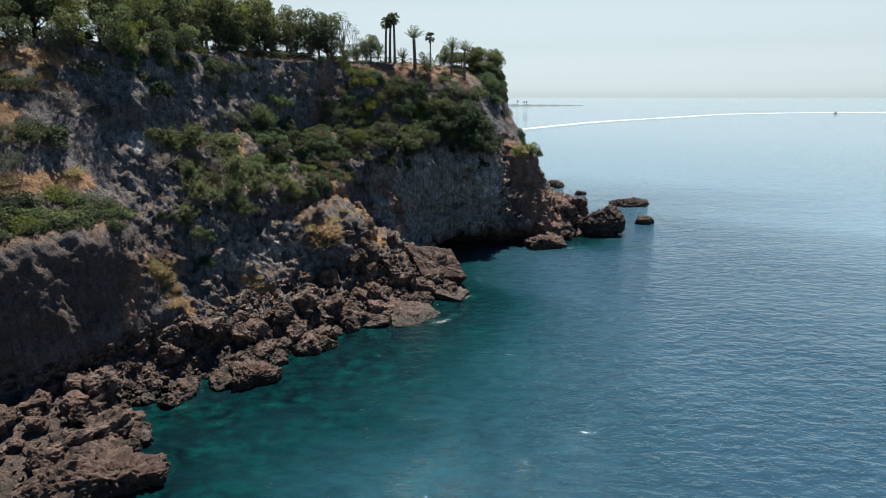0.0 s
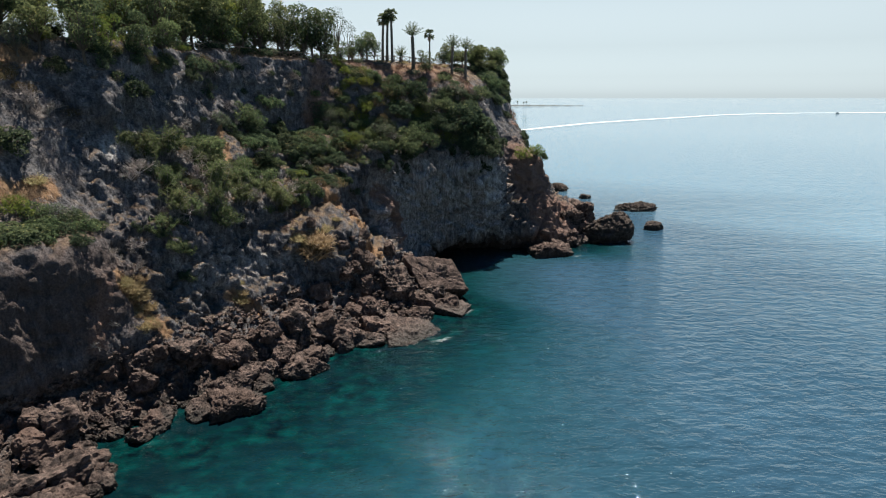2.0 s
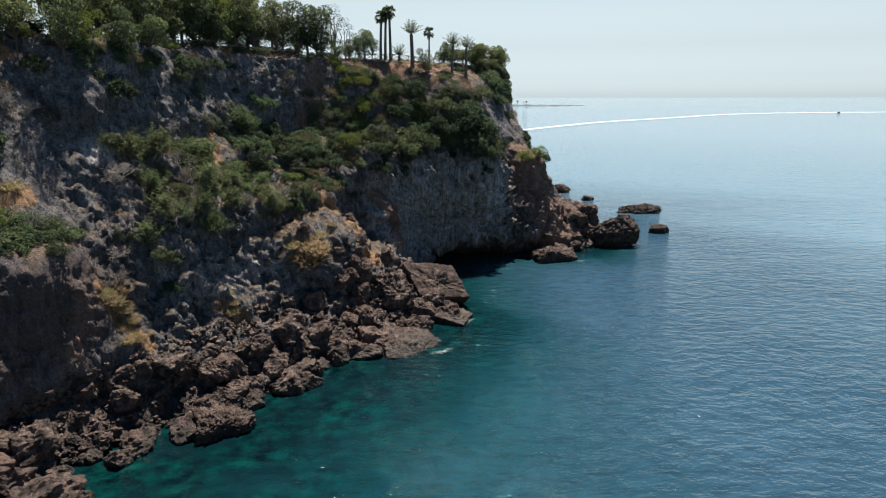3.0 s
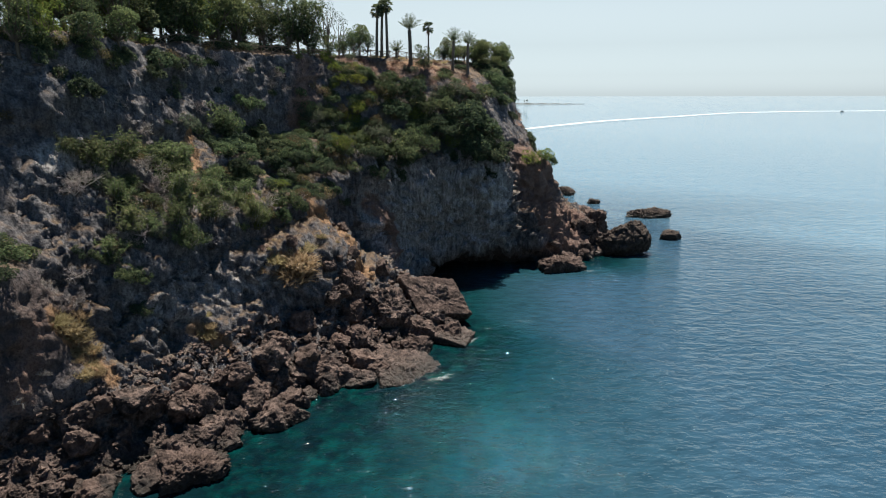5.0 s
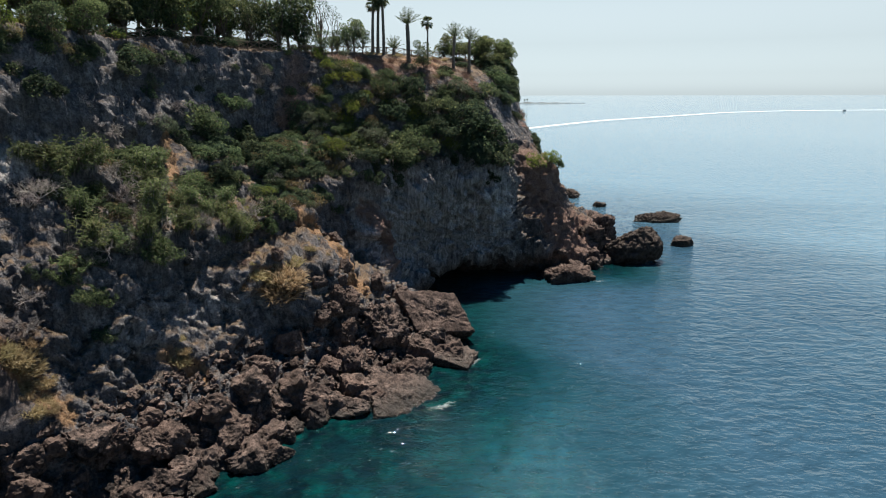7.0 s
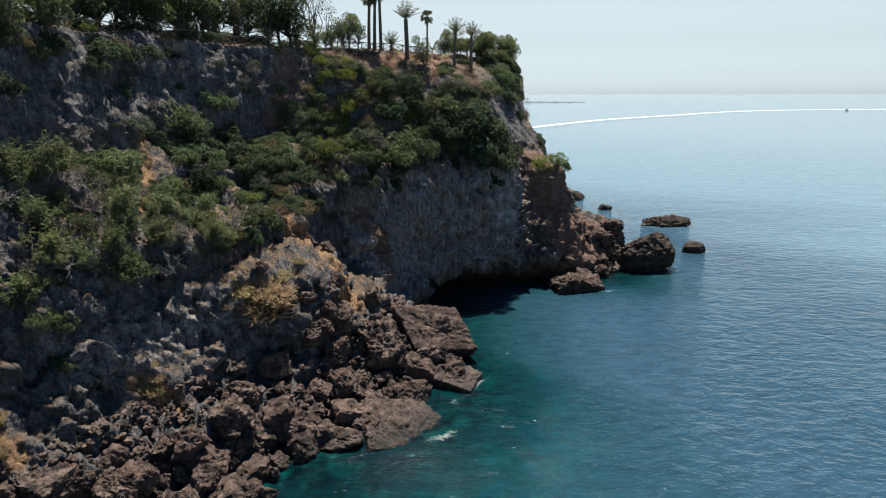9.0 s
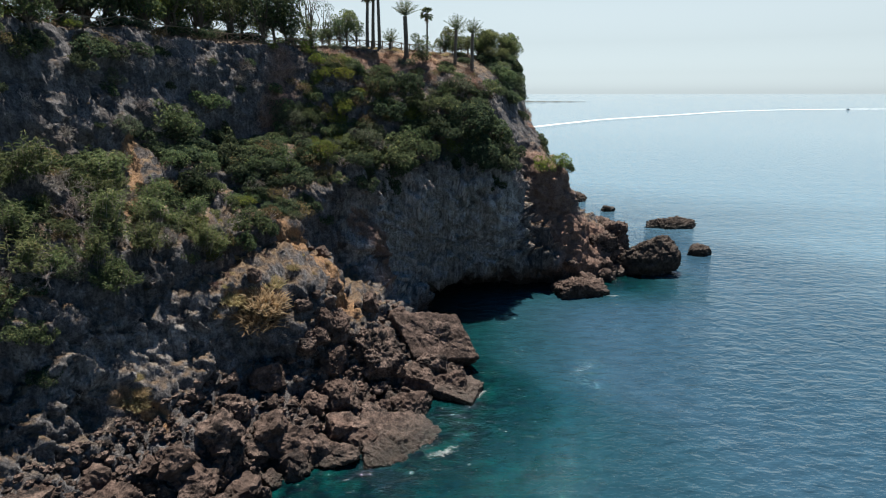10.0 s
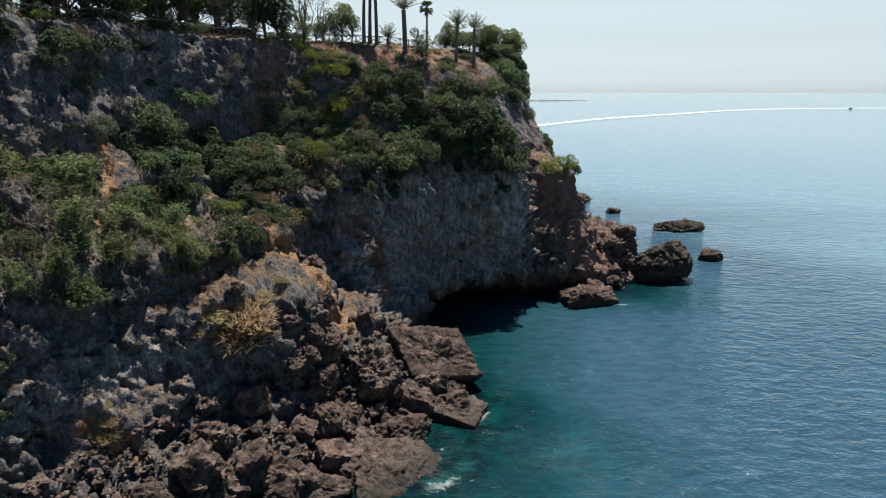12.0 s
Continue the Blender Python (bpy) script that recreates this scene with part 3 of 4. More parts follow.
def lobed_leaves(lobes, count, size, rng, slim=0.5, upward=0.3, droop=0.15, depth=0.35):
    """Leaves on the outsides of overlapping lobes (centre, radius)."""
    c = np.array([l[0] for l in lobes])
    r = np.array([l[1] for l in lobes])
    pick_w = r ** 2 / (r ** 2).sum()
    i = rng.choice(len(r), size=int(count * 1.7), p=pick_w)
    d = unit(rng.normal(size=(len(i), 3)) + np.array((0, 0, 0.35)))
    ragged = 1 - depth * rng.random(len(i)) ** 1.6 + 0.35 * rng.random(len(i)) * (rng.random(len(i)) > 0.86)
    at = c[i] + d * (r[i] * ragged)[:, None] * np.array((1, 1, 0.82))
    inside = (np.linalg.norm(at[:, None] - c[None], axis=2) < 0.72 * r[None]).any(1)
    at, d = at[~inside][:count], d[~inside][:count]
    way = np.cross(d, rng.normal(size=at.shape)) + d * 0.5 + np.array((0, 0, upward))
    return leaves(at, way, size * (0.6 + 0.8 * rng.random(len(at))), rng, slim, droop, d * 0.6 + np.array((0, 0, 0.75)) + rng.normal(size=at.shape) * 0.35)


def shrub_parts(seed, count=1100, size=0.15, slim=0.5, flat=1.0, tall=0.8, upward=0.3):
    rng = np.random.default_rng(seed)
    lobes = []
    for _ in range(17):
        a, q = rng.random() * 6.28, math.sqrt(rng.random()) * 0.75
        lobes.append((np.array((math.cos(a) * q, math.sin(a) * q, (0.12 + 0.75 * rng.random() * (1 - 0.55 * q)) * tall)), 0.15 + 0.18 * rng.random()))
    stems = [limb((rng.normal() * 0.06, rng.normal() * 0.06, -0.45), l[0], 0.045, 0.012, rng, n=4, sides=4) for l in lobes]
    return join(stems), lobed_leaves(lobes, count, size, rng, slim, upward, depth=0.5)


def reed_parts(seed):
    rng = np.random.default_rng(seed)
    stalks, at, way, size = [], [], [], []
    for _ in range(34):
        b = np.append(rng.normal(size=2) * 0.3, -0.3)
        t = b + np.array((rng.normal() * 0.28, rng.normal() * 0.28, 1.0 + 0.6 * rng.random()))
        stalks.append(limb(b, t, 0.014, 0.006, rng, 0.05, 4, 3))
        for k in np.linspace(0.3, 1.0, 17):
            for _ in range(2):
                at.append(b + (t - b) * k)
                a = rng.random() * 6.28
                way.append((math.cos(a), math.sin(a), 0.75))
                size.append(0.2 + 0.16 * rng.random())
    return join(stalks), leaves(np.array(at), np.array(way), np.array(size), rng, 0.17, 0.35)


def tuft_parts(seed, n=420, tall=0.75):
    rng = np.random.default_rng(seed)
    a, q = rng.random(n) * 6.28, rng.random(n) ** 0.7 * 0.8
    at = np.stack([np.cos(a) * q, np.sin(a) * q, -0.2 - 0.1 * rng.random(n)], 1)
    way = np.stack([np.cos(a) * q * 0.7 + rng.normal(size=n) * 0.35, np.sin(a) * q * 0.7 + rng.normal(size=n) * 0.35, np.full(n, 1.0)], 1)
    return leaves(at, way, tall * (0.5 + 0.8 * rng.random(n)), rng, 0.06, 0.18)


def twig_parts(seed, fuller=1.0):
    rng = np.random.default_rng(seed)
    out = []

    def grow(p, d, length, r, depth):
        e = p + d * length
        out.append(limb(p, e, r, r * 0.6, rng, 0.12, 3, 3))
        if depth:
            for _ in range(4 if depth > 1 else 3):
                grow(p + (e - p) * (0.45 + 0.55 * rng.random()), unit(d + rng.normal(size=3) * 0.62), length * 0.66, r * 0.58, depth - 1)

    for _ in range(int(5 * fuller)):
        grow(np.array((0, 0, -0.3)), unit(np.array((rng.normal() * 0.7, rng.normal() * 0.7, 0.9))), 0.62, 0.036, 3)
    return join(out)


def two_part(name, wood, wood_name, wood_mat, green, green_name, green_mat):
    """A plant rooted at an Empty, with its wood and its foliage."""
    root = new(name)
    put(wood_name, mesh_of(name + "_wood", *wood, wood_mat), parent=root)
    put(green_name, mesh_of(name + "_leaf", *green, green_mat, flat=True), parent=root)
    root.matrix_basis = pose(0, 0, -400)
    return root


def one_part(name, geo, mat):
    ob = put(name, mesh_of(name, *geo, mat, flat=True))
    ob.matrix_basis = pose(0, 0, -400)
    return ob


class Stock:
    """Plants of one kind: the first planting of each form is the original, later ones are copies."""

    def __init__(self, forms, label, category, group):
        self.forms, self.used = forms, [False] * len(forms)
        for f in forms:
            tagged(f, label, category, group)

    def plant(self, at, size, rng, squash=1.0, lean=None, form=None):
        k = int(rng.integers(len(self.forms))) if form is None else form
        m = Matrix.Translation(at) @ Matrix.Rotation(rng.random() * 6.28, 4, "Z")
        if lean is not None:
            tip = Vector((0, 0, 1)).lerp(lean, 0.45).normalized()
            m = Matrix.Translation(at) @ Vector((0, 0, 1)).rotation_difference(tip).to_matrix().to_4x4() @ Matrix.Rotation(rng.random() * 6.28, 4, "Z")
        m = m @ Matrix.Diagonal((size, size, size * squash, 1))
        if self.used[k]:
            return copy_thing(self.forms[k], m @ Matrix.Diagonal((*(1 / c for c in self.forms[k].scale), 1)))
        self.used[k] = True
        self.forms[k].matrix_basis = m
        return self.forms[k]

    def clear(self):
        for f, u in zip(self.forms, self.used):
            if not u:
                for o in (*f.children_recursive, f):
                    bpy.data.objects.remove(o)


dark_bush = Stock([two_part("shrub", s[0], "wood", BARK, s[1], "foliage", LEAF_DARK) for s in (shrub_parts(k, 1500, 0.13, 0.55) for k in (1, 2, 3, 4))],
                  "dense dark green shrub rooted in the cliff rock", "shrub", "dark shrubs on the cliff")
green_bush = Stock([two_part("green_bush", s[0], "wood", BARK, s[1], "foliage", LEAF_MID) for s in (shrub_parts(k, 1500, 0.125, 0.5) for k in (11, 12, 13, 14))],
                   "rounded mid green shrub on a rock ledge", "shrub", "green shrubs on the cliff")
lime_bush = Stock([two_part("yellow_shrub", s[0], "wood", BARK, s[1], "foliage", LEAF_LIME) for s in (shrub_parts(k, 1300, 0.11, 0.4) for k in (21, 22, 23))],
                  "sunlit yellow-green shrub among dry grass", "shrub", "yellow-green shrubs on the cliff")
olive_bush = Stock([two_part("grey_shrub", s[0], "wood", BARK, s[1], "foliage", LEAF_GREY) for s in (shrub_parts(k, 1300, 0.13, 0.3) for k in (31, 32, 33))],
                   "grey-olive shrub with thin pale leaves", "shrub", "grey-olive shrubs on the cliff")
reed = Stock([two_part("reed_clump", s[0], "cane", TWIG, s[1], "foliage", LEAF_REED) for s in (reed_parts(k) for k in (41, 42, 43))],
             "clump of tall green reeds with arching blades", "reeds", "reed clumps on the cliff")
straw = Stock([one_part("grass_tuft", tuft_parts(k, 700, 0.8), STRAW) for k in (51, 52, 53)],
              "tuft of dry straw-coloured grass on ochre earth", "grass", "dry grass tufts")
rust = Stock([one_part("scrub", g, RUST) for g in (twig_parts(61, 1.4), tuft_parts(62, 500, 0.6), tuft_parts(63, 700, 0.45))],
             "low rust-brown dry scrub on the slope", "scrub", "dry scrub on the slope")
dead = Stock([one_part("dead_bush", twig_parts(k), TWIG) for k in (71, 72, 73)],
             "leafless grey dead bush with tangled twigs", "dead bush", "dead bushes on the cliff")
dry_bush = Stock([two_part("dry_shrub", s[0], "wood", TWIG, s[1], "foliage", LEAF_DRY) for s in (shrub_parts(k, 900, 0.12, 0.3) for k in (81, 82, 83))],
                 "half-dry brown-olive shrub with thin foliage", "shrub", "dry shrubs on the cliff")
BUSHES = {"b": dry_bush, "d": dark_bush, "g": green_bush, "l": lime_bush, "o": olive_bush, "r": reed, "s": straw, "u": rust, "t": dead}
prng = np.random.default_rng(5)


def bush(kind, s, z, size, squash=0.85, proud=0.0):
    bare = EARTH[int(np.clip(round((s - s_rows[0]) / S_STEP), 0, len(s_rows) - 1)), int(np.clip(round((z - z_cols[0]) / Z_STEP), 0, NZ - 1))]
    if bare > 0.25 and kind not in "su":
        return  # nothing green grows on the washed-out earth
    at, n = on_face(s, z)
    sink = -0.3 if kind == "t" else -0.15 if kind == "r" else 0.15 if kind in "su" else 0.05
    BUSHES[kind].plant(at + n * size * (proud - sink), size, prng, squash, n)


def patch(kinds, s0, s1, z0, z1, count, r0, r1, squash=0.85):
    """So many plants strewn over a stretch of the face."""
    for _ in range(count):
        spots = [(s0 + (s1 - s0) * prng.random(), z0 + (z1 - z0) * prng.random()) for _ in range(1 if s0 > 58 else 2)]
        s, z = max(spots, key=lambda p: on_face(*p)[1].z)  # soil and roots hold best on the ledges
        bush(kinds[int(prng.integers(len(kinds)))], s, z, (1 if kinds in ("s", "u", "t", "r") else 1.14) * r0 + (r1 - r0) * prng.random(), squash)


# the thicket on the middle slope, shrub by shrub
for kind, s, z, size in (("g", 49.7, 28.3, 2.3), ("g", 43.9, 26.6, 2.6), ("g", 45.6, 26.2, 2.2), ("d", 51.3, 24.5, 2.7), ("d", 49.3, 22.3, 3.0), ("d", 45.9, 23.9, 2.6), ("d", 41.5, 21.4, 2.3), ("g", 50.4, 21.3, 1.6),
                         ("g", 38.8, 19.6, 1.6), ("d", 42.0, 19.4, 1.7), ("l", 38.2, 17.6, 1.4), ("o", 36.4, 17.5, 1.3), ("g", 43.5, 16.8, 2.3), ("g", 45.7, 16.2, 1.9), ("t", 49.2, 18.6, 1.4), ("o", 37.6, 26.6, 1.5),
                         ("g", 33.6, 23.8, 2.0), ("g", 30.8, 22.6, 2.2), ("r", 33.0, 22.0, 2.2), ("g", 29.6, 24.0, 1.5), ("d", 30.8, 21.0, 2.0), ("t", 28.7, 19.7, 2.3), ("o", 38.9, 31.0, 1.4), ("g", 41.6, 15.2, 1.6)):
    bush(kind, s, z, size, 0.95)
for kind, s, z, size in (("o", 25.9, 17.2, 1.6), ("r", 27.7, 17.1, 1.6), ("g", 29.0, 15.8, 1.5), ("o", 26.4, 16.4, 1.1), ("o", 34.2, 16.9, 1.2), ("l", 37.9, 15.0, 1.0), ("g", 35.7, 15.6, 1.1), ("g", 22.6, 13.4, 1.2),
                         ("r", 24.0, 23.5, 2.0), ("r", 26.8, 23.3, 2.1), ("g", 31.8, 22.9, 2.0), ("o", 22.7, 21.1, 1.7), ("r", 22.8, 17.9, 1.9), ("r", 29.9, 18.5, 2.1), ("t", 23.9, 15.9, 1.8), ("g", 21.0, 13.6, 1.2),
                         ("t", 30.0, 20.0, 1.9), ("l", 35.2, 19.2, 1.2), ("t", 33.4, 20.6, 1.5), ("r", 36.6, 16.4, 1.6), ("t", 40.4, 17.2, 1.5), ("b", 39.6, 16.4, 1.3), ("r", 31.6, 16.6, 1.7), ("d", 25.4, 20.2, 1.7)):
    bush(kind, s, z, size, 0.95)
# the near spur: green cap, dry bank, the shrub in the corner
for kind, s, z, size in (("d", 9.7, 25.2, 2.7), ("g", 9.1, 25.9, 2.0), ("d", 23.7, 30.6, 2.2), ("g", 29.5, 33.1, 1.8), ("t", 13.6, 28.9, 2.3), ("t", 15.2, 28.2, 1.8), ("g", 5.5, 20.6, 2.2), ("l", 8.1, 19.6, 1.9),
                         ("o", 11.5, 18.7, 1.8), ("g", 14.4, 17.3, 1.4), ("g", 12.8, 18.0, 1.6), ("o", 5.6, 23.4, 1.6), ("d", 4.4, 19.4, 2.0), ("g", 9.6, 19.2, 1.7), ("l", 6.6, 20.2, 1.9), ("d", 10.6, 17.6, 1.5)):
    bush(kind, s, z, size)
patch("ggl", -8, 14, 17.2, 19.6, 26, 1.3, 2.1, 0.75)
patch("d", -8, 13, 16.4, 17.6, 10, 1.0, 1.5, 0.8)
patch("ssb", -4, 14, 20.5, 23.5, 26, 0.6, 1.1)
patch("bosogt", -10, 14, 24, 34, 80, 0.7, 1.5)
patch("tb", 6, 20, 26, 33, 12, 0.7, 1.4)
patch("s", -4, 13, 26.5, 35.5, 34, 0.6, 1.1)
# the upper bank below the trees, dark ivy and dead creepers on the bare wall
for kind, s, z, size in (("d", 36.8, 33.9, 2.2), ("d", 39.2, 33.7, 1.9), ("d", 42.5, 33.6, 1.5), ("d", 35.0, 32.2, 1.6), ("t", 46.1, 34.2, 1.6), ("t", 46.3, 32.6, 1.4), ("t", 56.1, 32.9, 1.7), ("t", 55.6, 31.0, 1.5),
                         ("d", 26.2, 30.2, 1.3), ("d", 38.2, 30.0, 1.2), ("l", 62.0, 35.2, 0.9), ("d", 31.4, 34.0, 1.6), ("d", 18.0, 32.6, 1.5), ("t", 40.6, 28.2, 1.3), ("d", 22.0, 33.4, 1.7), ("t", 31.0, 26.4, 1.2)):
    bush(kind, s, z, size)
patch("gbldo", -6, 20, 32.5, 35.5, 34, 0.9, 1.9)
patch("l", 2, 14, 33.0, 35.5, 12, 1.0, 1.6)
patch("ddbg", 50, 60, 16, 24, 26, 1.1, 2.0)
patch("dgb", 20, 46, 33.6, 35.5, 26, 0.6, 1.2)
patch("dt", 22, 60, 25, 34, 22, 0.5, 0.9)
# small growth between the large shrubs
patch("gorbtd", 20, 38, 14.8, 24.5, 52, 0.8, 1.5)
patch("t", 19, 37, 14, 24, 20, 1.0, 1.9)
patch("gobldr", 37, 51, 15.2, 21, 34, 0.8, 1.5)
patch("dtbd", 48, 59, 14.5, 22, 26, 0.9, 1.7)
patch("dgd", 40, 53, 19, 26, 22, 1.2, 2.0)
patch("r", 21, 36, 14.5, 22, 14, 1.1, 1.9)
patch("dt", 14, 22, 10, 16, 9, 0.6, 1.1)
patch("t", 8, 34, 5, 13, 12, 0.4, 0.8)
# dry grass on the ochre shoulder and at the foot of the spur
for s, z, size in ((38.8, 10.4, 2.2), (38.0, 10.8, 1.8), (39.6, 11.2, 1.8), (38.6, 11.6, 1.5), (41.0, 12.2, 1.1), (37.2, 11.8, 1.1), (35.4, 11.2, 0.9), (27.0, 6.6, 0.9), (27.4, 7.2, 0.7), (43.6, 12.4, 0.7), (15.0, 11.2, 1.3), (15.6, 10.2, 1.2), (14.4, 12.0, 1.0)):
    bush("s", s, z, size, 1.0, 0.25)
patch("su", 36, 50, 9.0, 14.5, 30, 0.25, 0.55)
patch("s", 13.5, 16.5, 7.0, 12, 12, 0.5, 0.9)
patch("sl", 26, 27.5, 6, 8, 4, 0.4, 0.7)
# the green slope over the cove and its hanging drapes
for kind, s, z, size in (("l", 66.9, 35.0, 1.0), ("l", 67.1, 33.6, 1.2), ("l", 67.1, 31.8, 1.2), ("l", 69.1, 31.6, 1.5), ("l", 67.3, 27.3, 1.6), ("g", 63.9, 26.4, 1.6), ("g", 72.8, 30.4, 1.9), ("g", 64.5, 24.3, 1.9),
                         ("d", 72.2, 26.9, 2.3), ("d", 77.1, 30.4, 2.2), ("o", 83.8, 29.9, 2.2), ("g", 90.8, 29.3, 2.2), ("g", 99.1, 31.7, 2.1), ("d", 81.0, 25.7, 3.2), ("d", 84.7, 23.6, 3.2), ("d", 77.7, 23.8, 2.8),
                         ("d", 81.2, 21.4, 2.8), ("d", 83.1, 18.9, 2.1), ("d", 82.2, 16.6, 1.7), ("g", 64.7, 20.6, 2.7), ("l", 60.6, 20.4, 1.7), ("g", 68.0, 19.6, 2.4), ("d", 67.5, 17.6, 1.8), ("d", 62.3, 18.2, 1.6)):
    bush(kind, s, z, 1.12 * size, 0.95, 0.25)
for kind, s, z, size in (("g", 70.9, 21.7, 2.5), ("o", 67.2, 22.8, 2.1), ("b", 58.6, 20.2, 2.0), ("b", 60.4, 21.4, 1.5), ("g", 76.4, 27.5, 2.0), ("d", 76.2, 25.0, 2.0), ("g", 64.7, 22.6, 1.9), ("o", 62.3, 22.0, 1.6),
                         ("l", 94.6, 17.4, 2.0), ("l", 96.6, 17.2, 2.0), ("g", 98.4, 16.8, 1.7), ("d", 84.6, 26.4, 2.4), ("g", 79.4, 27.0, 1.9), ("g", 74.0, 23.6, 2.2), ("g", 73.4, 20.8, 1.9), ("d", 86.6, 20.6, 2.0)):
    bush(kind, s, z, 1.12 * size, 0.95, 0.25)
patch("goldbg", 60, 88, 20.0, 30, 120, 1.0, 1.9)
patch("ggd", 59, 72, 18.6, 21.5, 18, 1.2, 2.0)
patch("d", 76, 87, 18.5, 22, 12, 1.3, 2.0)
patch("gglb", 63, 76, 27, 34, 24, 0.8, 1.6)
patch("u", 70, 92, 29.5, 35.6, 190, 0.7, 1.3)
patch("ogdg", 66, 88, 28, 34.5, 34, 0.8, 1.5)
patch("tgb", 68, 90, 28, 34.5, 26, 0.6, 1.1)
patch("t", 58, 88, 19, 31, 30, 0.8, 1.5)
patch("ddg", 91, 114, 27, 35.5, 18, 1.0, 1.9)
patch("du", 100, 118, 18, 26, 22, 0.9, 1.6)
patch("gd", 98, 116, 31, 35.5, 15, 1.3, 2.1)


def edge_patch(kinds, s0, s1, b0, b1, count, r0, r1):
    """Undergrowth on the level ground behind the edge."""
    for _ in range(count):
        kind = kinds[int(prng.integers(len(kinds)))]
        BUSHES[kind].plant(on_top(s0 + (s1 - s0) * prng.random(), b0 + (b1 - b0) * prng.random()), r0 + (r1 - r0) * prng.random(), prng, 0.9)


edge_patch("gdlbo", 10, 75, 0.0, 4.0, 28, 0.9, 1.8)
edge_patch("dg", 10, 70, 4.0, 9.0, 22, 1.2, 2.2)
edge_patch("gd", 97, 117, 0.0, 3.5, 8, 0.9, 1.5)
edge_patch("s", 76, 96, 0.0, 3.0, 30, 0.4, 0.7)


# ---- trees of the park ----
def tree_parts(seed, tall=1.0, bole=0.35, spread=0.32, count=3200, leaf=0.035, lobes_n=24, slim=0.5):
    """A tree one unit high: a forked trunk, limbs to each lobe of an uneven crown."""
    rng = np.random.default_rng(seed)
    lobes = []
    for k in range(lobes_n):
        a, q = rng.random() * 6.28, math.sqrt(rng.random()) * spread
        h = bole + (tall - bole - 0.08) * rng.random()
        lobes.append((np.array((math.cos(a) * q, math.sin(a) * q, h)), 0.065 + 0.085 * rng.random()))
    fork = np.array((rng.normal() * 0.02, rng.normal() * 0.02, bole * 0.75))
    wood = [limb((0, 0, -0.06), fork, 0.028, 0.02, rng, 0.05, 6, 8)]
    wood += [limb(fork + (0, 0, -0.02), l[0], 0.011, 0.003, rng, 0.12, 5, 5) for l in lobes]
    return join(wood), lobed_leaves(lobes, count, leaf, rng, slim, 0.2, 0.2, 0.5)


broad = Stock([two_part("tree", t[0], "trunk", BARK, t[1], "crown", LEAF_TREE) for t in (tree_parts(k, 1.0, 0.36, 0.34, 3600, 0.042) for k in (101, 102, 103))],
              "dark green broadleaf tree on the cliff top", "tree", "trees in the park")
light = Stock([two_part("tree", t[0], "trunk", BARK, t[1], "crown", LEAF_MID) for t in (tree_parts(k, 1.0, 0.26, 0.3, 3000, 0.04) for k in (111, 112, 113))],
              "fresh green tree with several thin limbs, by the fence", "tree", "trees in the park")
pale = Stock([two_part("tree", t[0], "trunk", BARK, t[1], "crown", LEAF_GREY) for t in (tree_parts(k, 1.0, 0.24, 0.3, 2600, 0.042, 22, 0.3) for k in (121, 122))],
             "grey-olive tree with a thin see-through crown", "tree", "trees in the park")
gold = Stock([two_part("tree", t[0], "trunk", BARK, t[1], "crown", LEAF_LIME) for t in (tree_parts(k, 1.0, 0.28, 0.3, 2600, 0.04, 22, 0.4) for k in (131,))],
             "yellowish tree with sparse leaves on the cliff top", "tree", "trees in the park")
slim_tree = Stock([two_part("conifer", t[0], "trunk", BARK, t[1], "crown", LEAF_DARK) for t in (tree_parts(k, 1.0, 0.25, 0.13, 1500, 0.03, 15, 0.3) for k in (141, 142))],
                  "slender dark conifer with tiered open branches", "tree", "conifers in the park")
trng = np.random.default_rng(9)


def wood_belt(stock, s0, s1, b0, b1, count, h0, h1):
    for k in range(count):
        s = s0 + (s1 - s0) * (k + 0.15 + 0.7 * trng.random()) / count
        stock.plant(on_top(s, b0 + (b1 - b0) * trng.random()) - Vector((0, 0, 0.1)), h0 + (h1 - h0) * trng.random(), trng)


wood_belt(broad, -14, 68, 3.0, 8, 16, 8.5, 11.0)
wood_belt(light, -10, 69, 1.6, 5, 20, 6.0, 9.0)
wood_belt(pale, 0, 72, 2, 10, 10, 5.0, 8.0)
wood_belt(gold, 4, 66, 2, 7, 11, 6.0, 9.0)
wood_belt(broad, -10, 60, 10, 20, 12, 9.0, 11.5)
wood_belt(light, 66, 75, 0.6, 3.5, 5, 2.6, 4.4)
wood_belt(broad, 95, 119, 0.2, 3.2, 17, 3.0, 5.2)
wood_belt(light, 92, 112, 2.0, 6, 4, 3.0, 4.4)


for stock, s, z, tall in ((light, 12, 34.2, 5.5), (broad, 17, 34.5, 6.0), (light, 20.5, 33.6, 6.5), (gold, 23, 34.2, 5.0), (broad, 8, 34.0, 6.5), (light, 27, 34.0, 5.5), (pale, 15, 33.5, 4.0), (broad, 31, 34.5, 5.0), (light, 3, 34, 6.0)):
    stock.plant(on_face(s, z)[0] - Vector((0, 0, 0.2)), tall, trng)


# ---- palms ----
def palm_trunk(tall, r0, r1, seed):
    rng = np.random.default_rng(seed)
    n = int(tall * 4)
    k = np.linspace(0, 1, n)
    bend = rng.normal(size=2) * 0.02 * tall
    pts = np.stack([bend[0] * k ** 2, bend[1] * k ** 2, -0.3 + (tall + 0.3) * k], 1)
    rad = (r0 + (r1 - r0) * k) * (1 + 0.09 * (np.arange(n) % 2)) * (1 + 0.35 * np.exp(-k * 14))
    return tube(pts, rad, 9), pts[-1]


